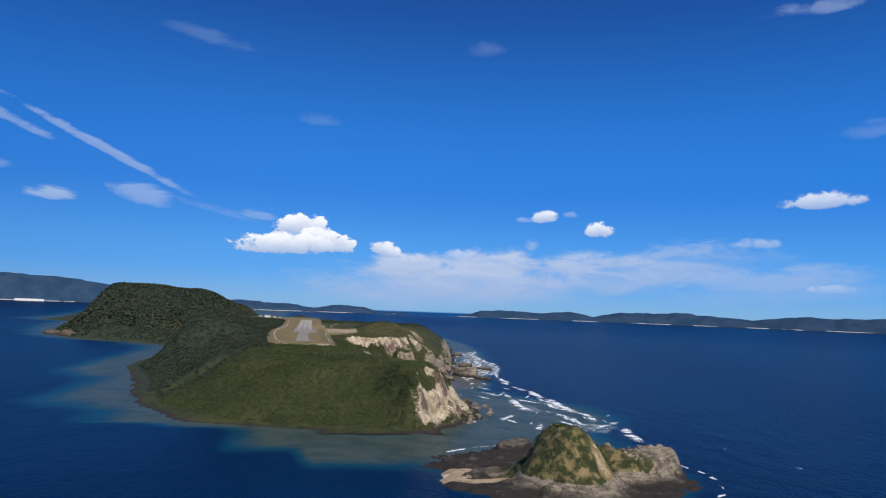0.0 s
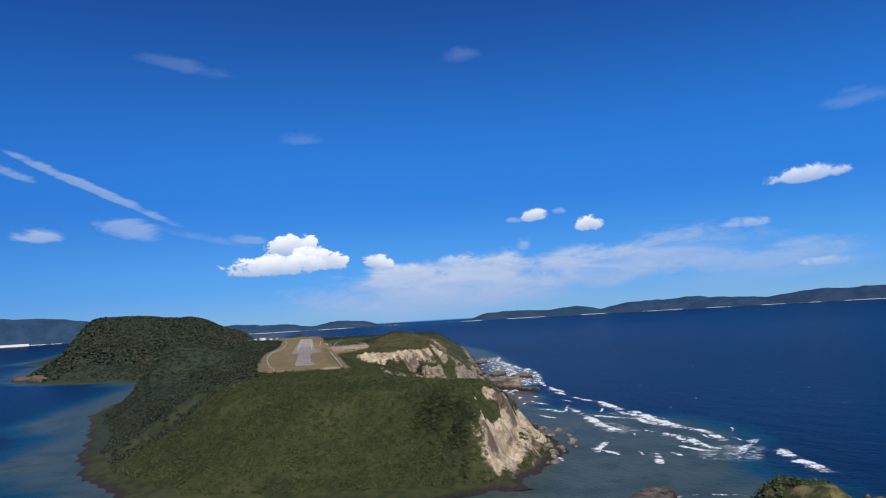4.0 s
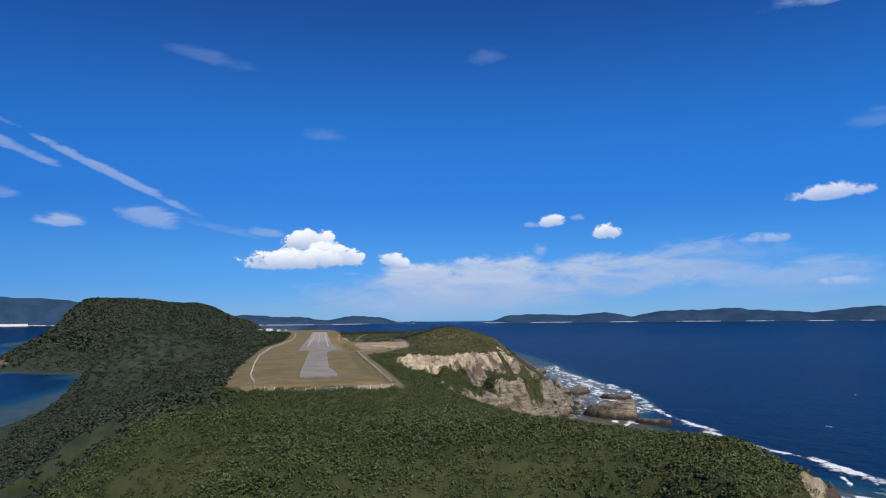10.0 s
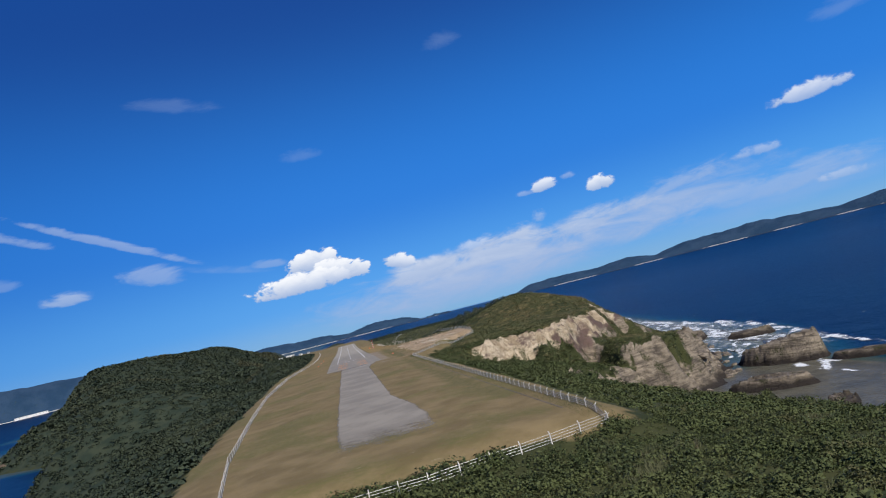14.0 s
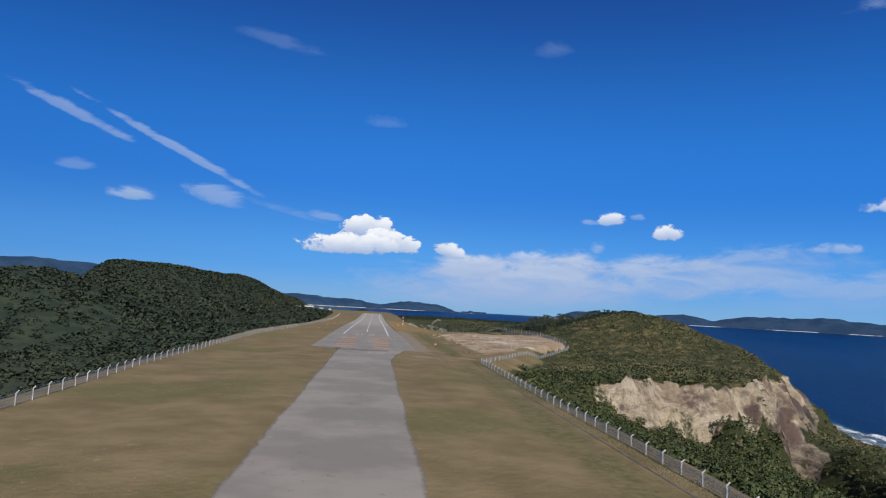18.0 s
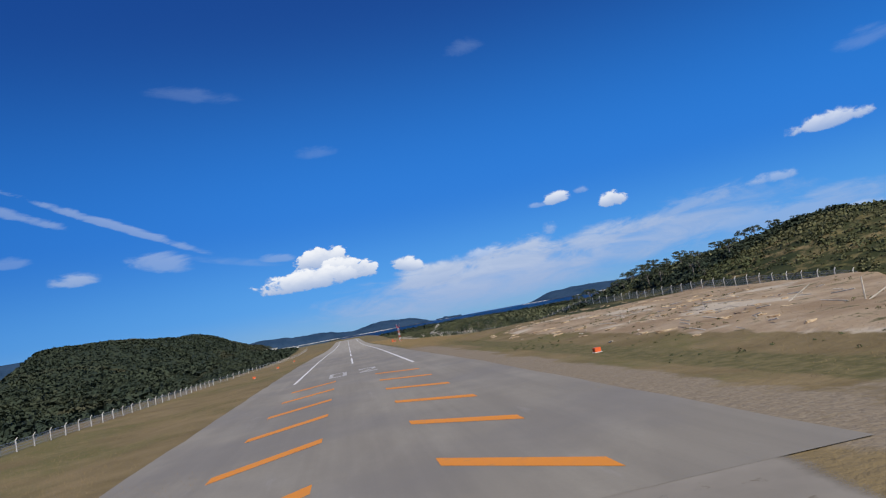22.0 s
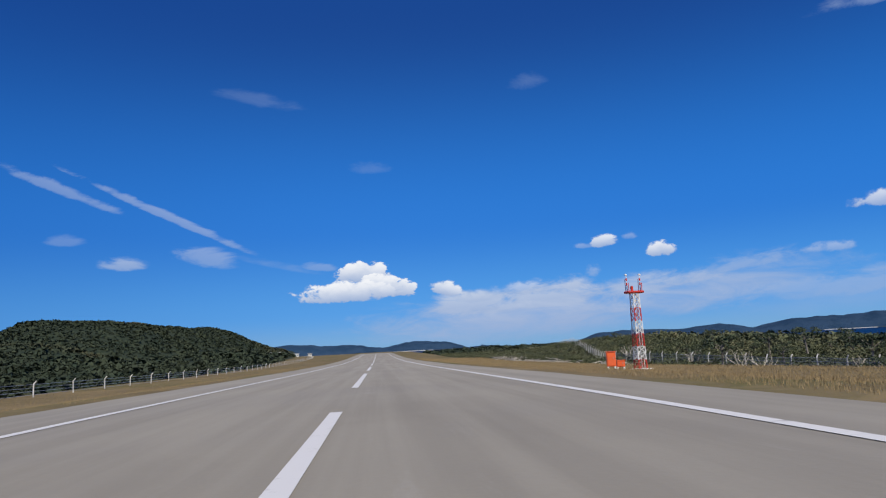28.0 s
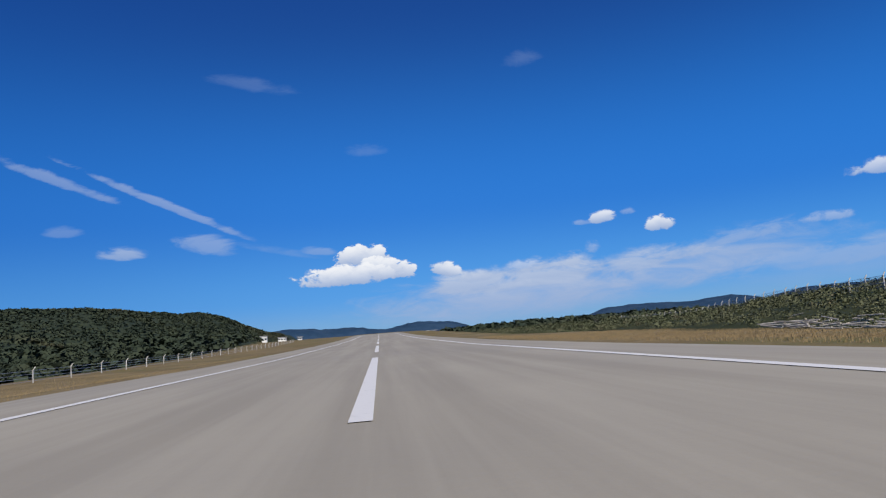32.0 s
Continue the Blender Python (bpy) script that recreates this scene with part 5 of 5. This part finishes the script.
# ---- leaf clumps ----
def leaf_cloud(name, centres, radii, count, size, mat, seed, squash=0.75, low=-0.15):
    """Many small leaf tufts round each centre, as one mesh."""
    r = np.random.RandomState(seed)
    n = len(centres)
    dirs = r.normal(size=(n, count, 3))
    dirs[..., 2] = np.abs(dirs[..., 2]) + low
    dirs /= np.linalg.norm(dirs, axis=-1, keepdims=True)
    out = r.uniform(0.55, 1.08, (n, count, 1)) * radii[:, None, None]
    mid = centres[:, None] + dirs * out * np.array([1, 1, squash])
    normal = dirs * 0.55 + np.array([0, 0, 0.62]) + r.normal(scale=0.5, size=dirs.shape)
    normal /= np.linalg.norm(normal, axis=-1, keepdims=True)
    side = np.cross(normal, r.normal(size=dirs.shape))
    side /= np.linalg.norm(side, axis=-1, keepdims=True) + 1e-9
    up = np.cross(normal, side)
    half = (radii[:, None, None] * size * r.uniform(0.6, 1.3, (n, count, 1)))
    shape = [(-1.05, -0.2), (0.05, -0.6), (1.05, 0.15), (-0.05, 0.65)]
    verts = np.stack([mid + side * half * a + up * half * b + normal * half * (0.25 if k % 2 else -0.15) for k, (a, b) in enumerate(shape)], 2).reshape(-1, 3)
    quads_n = n * count
    me = bpy.data.meshes.new(name)
    me.vertices.add(quads_n * 4)
    me.vertices.foreach_set("co", verts.astype(np.float32).ravel())
    me.loops.add(quads_n * 4)
    me.loops.foreach_set("vertex_index", np.arange(quads_n * 4, dtype=np.int32))
    me.polygons.add(quads_n)
    me.polygons.foreach_set("loop_start", np.arange(0, quads_n * 4, 4, dtype=np.int32))
    me.materials.append(mat)
    me.update()
    return me


def scatter(seed, n, x0, x1, y0, y1, accept):
    r = np.random.RandomState(seed)
    x, y = r.uniform(x0, x1, n), r.uniform(y0, y1, n)
    ok = accept(x, y)
    return x[ok], y[ok], r


def scrubland(x, y):
    keep_it = (look_up(g_rock, x, y) < 0.45) & (look_up(g_on, x, y) < 0.35) & (look_up(g_terrace, x, y) < 0.3) & (look_up(gd, x, y) > 5) & (height(x, y) > 2)
    return keep_it


def thicket(name, label, seed, n, area, r0, r1, count, size, mat=None, thin=0.0, sink=0.35):
    x, y, r = scatter(seed, n, *area, scrubland)
    if thin:
        patch = fractal(x, y, 26, 4, 0.6, 14.0) + r.uniform(-0.25, 0.25, len(x))
        x, y = x[patch > thin], y[patch > thin]
    rad = r.uniform(r0, r1, len(x)) * (0.75 + 0.5 * np.clip(fractal(x, y, 30, 3, 0.5, 1.0) + 0.5, 0, 1))
    centres = np.stack([x, y, height(x, y) + rad * 0.3 - sink], -1)
    ob = new(name, leaf_cloud(name, centres, rad, count, size, mat or LEAVES, seed, 0.5 if mat == WOODS else 0.75))
    return tagged(ob, label, "scrub", "", "stuff")


thicket("scrub", "dense green coastal scrub on the cape", 21, 22000, (-110, 145, -465, -335), 0.6, 1.5, 34, 0.20)
thicket("scrub", "dense green leafy scrub at the end of the strip", 20, 2900, (-30, 100, -337, -300), 0.6, 1.6, 150, 0.11)
thicket("scrub", "dense green coastal scrub below the fence", 22, 9500, (22, 150, -300, -80), 0.6, 1.6, 60, 0.16)
thicket("scrub", "low wind-clipped scrub on the headland", 23, 26000, (24, 175, -105, 140), 0.45, 1.05, 16, 0.31, SCRUB_DRY, -0.32)
thicket("scrub", "thick green scrub behind the eastern fence", 24, 4600, (24, 72, 60, 460), 0.6, 1.4, 96, 0.115, BUSH)
thicket("scrub", "green scrub over the eastern ridge", 29, 3600, (70, 150, 60, 460), 1.0, 2.1, 26, 0.24, BUSH)
thicket("scrub", "dark scrub on the western slope", 25, 9000, (-200, -22, -330, 120), 1.1, 2.3, 28, 0.28, WOODS)
thicket("scrub", "dark woodland on the western slope", 26, 10500, (-430, -40, 120, 760), 1.5, 3.1, 26, 0.30, WOODS)
thicket("scrub", "dark woodland along the eastern shore", 27, 4500, (24, 300, 460, 1050), 1.4, 2.8, 16, 0.4, WOODS)
thicket("scrub", "dark woodland on the western hills", 28, 16000, (-680, -120, 560, 2300), 2.8, 5.5, 9, 0.55, WOODS)
r = np.random.RandomState(31)
x, y = r.uniform(98, 150, 520), r.uniform(-600, -568, 520)
ok = (hump(x, y, 127, -598, 34, 36, 1.0) > 0.3) & (y + 0.3 * (x - 127) > -597 + 9 * fractal(x, y, 9, 3))
x, y = x[ok], y[ok]
rad = r.uniform(0.7, 1.6, len(x))
top = islet_profile(0 * x, 0 * x, x, y, 0.9 + 0 * x)
tagged(new("scrub", leaf_cloud("scrub", np.stack([x, y, top], -1), rad, 26, 0.28, LEAVES, 31)), "dark bushes on the islet's landward slope", "scrub", "", "stuff")


thicket("scrub", "dark dense wood on the eastern hill", 33, 1700, (58, 112, 46, 112), 1.1, 2.1, 44, 0.2, WOODS)
r = np.random.RandomState(51)
x, y = r.uniform(13, 62, 2600), r.uniform(-96, 70, 2600)
ok = (fractal(x, y, 10, 4, 0.6, 6.0) > 0.05) & (x > 18 + 2.5 * r.rand(2600)) & (x < np.interp(y, [-96, -9, 30, 70], [23, 60, 58, 50]))
x, y = x[ok], y[ok]
rad = r.uniform(0.06, 0.22, len(x))
tagged(new("weeds", leaf_cloud("weeds", np.stack([x, y, height(x, y) + 0.02], -1), rad, 16, 0.34, SCRUB_DRY, 52)), "scattered dry weed tufts on the sandy terrace and verge", "weeds", "", "stuff")


# ---- dry grass along the verge ----
def grass(name, label, seed, n, area, accept, high, mat):
    x, y, r = scatter(seed, n, *area, accept)
    z = height(x, y)
    m = len(x)
    a = r.uniform(0, 6.283, m)
    tall, lean = high * r.uniform(0.5, 1.2, m), r.uniform(-0.3, 0.3, (m, 2))
    half = 0.008 + 0.018 * r.rand(m) * high / 0.3
    p0 = np.stack([x - np.cos(a) * half, y - np.sin(a) * half, z - 0.03], -1)
    p1 = np.stack([x + np.cos(a) * half, y + np.sin(a) * half, z - 0.03], -1)
    p2 = np.stack([x + lean[:, 0] * tall, y + lean[:, 1] * tall, z + tall], -1)
    me = bpy.data.meshes.new(name)
    me.vertices.add(m * 3)
    me.vertices.foreach_set("co", np.stack([p0, p1, p2], 1).astype(np.float32).ravel())
    me.loops.add(m * 3)
    me.loops.foreach_set("vertex_index", np.arange(m * 3, dtype=np.int32))
    me.polygons.add(m)
    me.polygons.foreach_set("loop_start", np.arange(0, m * 3, 3, dtype=np.int32))
    me.materials.append(mat)
    me.update()
    return tagged(new(name, me), label, "grass", "", "stuff")


grass("grass", "tall dry golden grass beside the runway", 41, 200000, (11.9, 29, 40, 330), lambda a, b: np.random.RandomState(1).rand(len(a)) < np.interp(b, [40, 90, 330], [0.15, 1, 1]), 0.13, STRAW)
grass("grass", "short dry grass on the strip before the threshold", 42, 60000, (-24, 24, -305, -55), lambda a, b: (fractal(a, b, 12, 4, 0.6, 3.0) > 0.12) & ((a > 6.5) | (a < -6.5)) , 0.14, STRAW)
grass("grass", "tall pale green grass standing among the scrub", 46, 110000, (20, 112, -346, -306), lambda a, b: (fractal(a, b, 11, 4, 0.6, 8.0) > 0.04) & (look_up(g_on, a, b) < 0.4), 0.75, BUSH)
grass("grass", "green weeds and grass below the perimeter fence", 43, 40000, (22.6, 26.5, -308, -90), lambda a, b: a > 0, 0.18, SCRUB_DRY)
grass("grass", "dry weeds on the sandy terrace", 44, 30000, (18, 66, -62, 90), lambda a, b: fractal(a, b, 9, 4, 0.6, 6.0) > 0.1, 0.12, STRAW)
grass("grass", "dry grass on the western verge", 45, 60000, (-32, -12.2, -55, 330), lambda a, b: fractal(a, b, 14, 4, 0.6, 6.0) > -0.2, 0.12, STRAW)


# ---- trees ----
def tree_base(seed, high, spread, label):
    r = random.Random(seed)
    base = new("tree")
    tagged(base, label, "tree", "trees on the ridge")
    bm = bmesh.new()
    lean = Vector((r.uniform(-0.18, 0.18), r.uniform(-0.18, 0.18), 1))
    fork = lean * high * 0.45
    rod(bm, (0, 0, -0.5), fork, 0.16, 7, 0.11)
    rod(bm, fork, lean * high * 0.8, 0.11, 6, 0.05)
    tips = [lean * high * 0.86]
    for k in range(7):
        a = k * 2.4 + r.uniform(-0.4, 0.4)
        start = lean * high * r.uniform(0.4, 0.72)
        tip = start + Vector((math.cos(a) * spread * r.uniform(0.55, 1), math.sin(a) * spread * r.uniform(0.55, 1), high * r.uniform(0.08, 0.26)))
        rod(bm, start, tip, 0.06, 5, 0.02)
        tips.append(tip)
    part("trunk", bm, BARK, base, "grey forked trunk")
    centres, radii = [], []
    for tip in tips:
        for k in range(3):
            centres.append(tuple(tip + Vector((r.uniform(-0.5, 0.5), r.uniform(-0.5, 0.5), r.uniform(-0.15, 0.3)))))
            radii.append(r.uniform(0.45, 0.8) * spread * 0.42)
    me = leaf_cloud("crown", np.array(centres), np.array(radii), 34, 0.26, PINE, seed, 0.6, -0.5)
    part("crown", me, PINE, base, "layered dark green crown")
    return base


KINDS = [tree_base(1, 3.4, 1.5, "wind-bent pine with a layered dark green crown on the ridge"), tree_base(2, 2.7, 1.3, "short spreading pine with a dark crown on the ridge"),
         tree_base(3, 4.0, 1.7, "tall dark pine standing above the scrub"), tree_base(5, 2.3, 1.5, "broad low dark green tree in the scrub")]
spots = random.Random(12)
placed = []
while len(placed) < 170:
    zone = spots.random()
    if zone < 0.45:
        x, y = spots.uniform(60, 112), spots.uniform(44, 96)
    elif zone < 0.8:
        x, y = spots.uniform(34, 95), spots.uniform(95, 225)
    else:
        x, y = spots.uniform(44, 90), spots.uniform(225, 430)
    if not scrubland(np.array([x]), np.array([y]))[0] or any(math.hypot(x - a, y - b) < 2.6 for a, b in placed):
        continue
    placed.append((x, y))
for n, (x, y) in enumerate(placed):
    m = pose(x, y, float(height(x, y)) - 0.1, 0, 0, spots.uniform(0, 360)) @ Matrix.Scale(spots.uniform(0.7, 1.1) * (0.55 if y < 62 and x > 84 else 1.0), 4)
    if y > 225:
        m = m @ Matrix.Scale(0.62, 4)
    if n < 4:
        KINDS[n].matrix_world = m
    else:
        made = copy_thing(KINDS[n % 4], m)
        made.matrix_world = m


def dead_shrub(seed):
    r = random.Random(seed)
    base = new("dead_shrub")
    tagged(base, "bleached leafless shrub with pale forking stems", "shrub", "bleached shrubs by the fence")
    bm = bmesh.new()
    for k in range(9):
        a = r.uniform(0, 6.28)
        p = Vector((0, 0, -0.1))
        v = Vector((math.cos(a) * 0.35, math.sin(a) * 0.35, 0.55))
        for j in range(3):
            q = p + v * r.uniform(0.6, 1.0) + Vector((r.uniform(-0.15, 0.15), r.uniform(-0.15, 0.15), 0))
            rod(bm, p, q, 0.035 - 0.009 * j, 4, 0.026 - 0.008 * j)
            p = q
            v = v * 0.8 + Vector((r.uniform(-0.25, 0.25), r.uniform(-0.25, 0.25), 0.08))
    part("stem", bm, WHITE_WOOD, base)
    return base


WHITE_WOOD = painted("bleached_wood", (0.60, 0.54, 0.44), 0.9, 0.0, 0.35)
DEAD = [dead_shrub(s) for s in (1, 2, 3)]
for n in range(18):
    x, y = spots.uniform(31.5, 44), spots.uniform(95, 250)
    m = pose(x, y, float(height(x, y)) + 0.5, 0, 0, spots.uniform(0, 360)) @ Matrix.Scale(spots.uniform(0.9, 1.8), 4)
    if n < 3:
        DEAD[n].matrix_world = m
    else:
        copy_thing(DEAD[n % 3], m).matrix_world = m


# ---- heaps of cut branches and stones on the verge ----
def branch_heap(cx, cy, length, wide, count, seed, label):
    r = random.Random(seed)
    bm = bmesh.new()
    for k in range(count):
        x, y = cx + r.gauss(0, wide), cy + r.uniform(-0.5, 0.5) * length
        a, l = r.gauss(1.57, 0.35), r.uniform(1.0, 3.2)
        z = float(height(x, y)) + abs(r.gauss(0, 0.28)) + 0.08
        dv = Vector((math.cos(a) * l / 2, math.sin(a) * l / 2, r.uniform(-0.12, 0.12)))
        rod(bm, Vector((x, y, z)) - dv, Vector((x, y, z)) + dv, r.uniform(0.025, 0.06), 5)
    ob = new("branch_heap", from_bm("branch_heap", bm, WHITE_WOOD))
    return tagged(ob, label, "branches", "", "stuff")


branch_heap(29.4, 262, 62, 1.2, 320, 3, "heap of pale cut branches lying along the fence")
branch_heap(29.2, 212, 16, 0.8, 80, 4, "small heap of pale cut branches below the fence")
branch_heap(36, -18, 46, 6.0, 60, 5, "pale broken branches strewn over the sandy terrace")


def timber_prop(a, b, label):
    bm = rod(bmesh.new(), a, b, 0.07, 7, 0.055)
    rod(bm, Vector(a) - (Vector(b) - Vector(a)) * 0.06, a, 0.075, 7)
    return tagged(new("timber_prop", from_bm("timber_prop", bm, WHITE_WOOD)), label, "pole", "timber poles on the terrace")


for x, y, dx, dy, dz in ((38.8, -41.2, 2.8, -1.2, 1.7), (41.5, -27.4, 1.9, -0.8, 1.3), (38.9, -40.6, 0.05, 0, 1.75), (40.6, -43.2, 0.1, 0, 1.7), (41.4, -46, 0.5, -0.2, 0.8)):
    z = float(height(x, y))
    timber_prop((x, y, z), (x + dx, y + dy, z + dz), "bleached timber pole leaning over the sandy terrace" if dx > 0.3 else "bleached upright timber pole on the sandy terrace")


def boulder(seed, size):
    r = random.Random(seed)
    bm = bmesh.new()
    bmesh.ops.create_icosphere(bm, subdivisions=2, radius=size)
    for v in bm.verts:
        k = noise.noise(v.co * (1.3 / size) + Vector((seed, 0, 0)))
        v.co = v.co * (1 + 0.35 * k)
        v.co.z *= 0.7
    ob = new("boulder", from_bm("boulder", bm, ROCK))
    return tagged(ob, "weathered grey-brown boulder on the shore", "boulder", "boulders on the shore")


def build_rock(n, s):
    p = place(n)
    g = n.noise(n.mapped(p, (0.4, 0.4, 1.6)), 0.8, 7, 0.68, 0.4)
    n.set(s.inputs["Base Color"], n.mix(n.step(g, 0.36, 0.64), (0.06, 0.05, 0.042), (0.26, 0.22, 0.17)))
    s.inputs["Roughness"].default_value = 0.95
    bump(n, s, g, 0.8, 0.6)


ROCK = material("rock", build_rock)
STONES = [boulder(s, 1.6) for s in (1, 2, 3, 4)]
for n in range(90):
    y = spots.uniform(-430, 120)
    x = float(east_coast(y)) + spots.uniform(-9, 12)
    m = pose(x, y, max(float(height(x, y)), -0.3) + 0.2, spots.uniform(-20, 20), spots.uniform(-20, 20), spots.uniform(0, 360)) @ Matrix.Scale(spots.uniform(0.5, 1.9), 4)
    if n < 4:
        STONES[n].matrix_world = m
    else:
        copy_thing(STONES[n % 4], m).matrix_world = m


# ---- pale ledges on the terrace ----
def build_ochre(n, s):
    p = place(n)
    g = n.noise(p, 0.9, 7, 0.68, 0.4)
    col = n.mix(n.step(g, 0.36, 0.64), (0.30, 0.20, 0.11), (0.60, 0.47, 0.30))
    n.set(s.inputs["Base Color"], n.mix(n.step(n.noise(p, 3.0, 5, 0.7), 0.6, 0.7), col, (0.12, 0.085, 0.055)))
    s.inputs["Roughness"].default_value = 0.95
    bump(n, s, g, 0.7, 0.3)


OCHRE = material("ochre_rock", build_ochre)


def ledge(seed):
    bm = bmesh.new()
    bmesh.ops.create_icosphere(bm, subdivisions=3, radius=1.0)
    for v in bm.verts:
        k = noise.noise(v.co * 1.4 + Vector((seed * 3.1, 0, 0))) + 0.5 * noise.noise(v.co * 3.6 + Vector((0, seed, 0)))
        v.co = v.co * (1 + 0.38 * k)
        v.co.z = min(v.co.z, 0.45 + 0.1 * k) * 0.34
    ob = new("rock_ledge", from_bm("rock_ledge", bm, OCHRE))
    return tagged(ob, "low ochre rock ledge half sunk in sandy ground", "rock", "ochre ledges on the terrace")


LEDGES = [ledge(s) for s in (1, 2, 3)]
for n in range(90):
    x = spots.uniform(25, 58)
    y = 1.9 * (x - 24) - 62 + spots.uniform(0, 100)
    m = pose(x, y, float(height(x, y)) - 0.01, 0, 0, spots.uniform(0, 360)) @ Matrix.Diagonal((spots.uniform(0.3, 1.3), spots.uniform(0.25, 0.7), spots.uniform(0.4, 1.0), 1))
    if n < 3:
        LEDGES[n].matrix_world = m
    else:
        copy_thing(LEDGES[n % 3], m).matrix_world = m
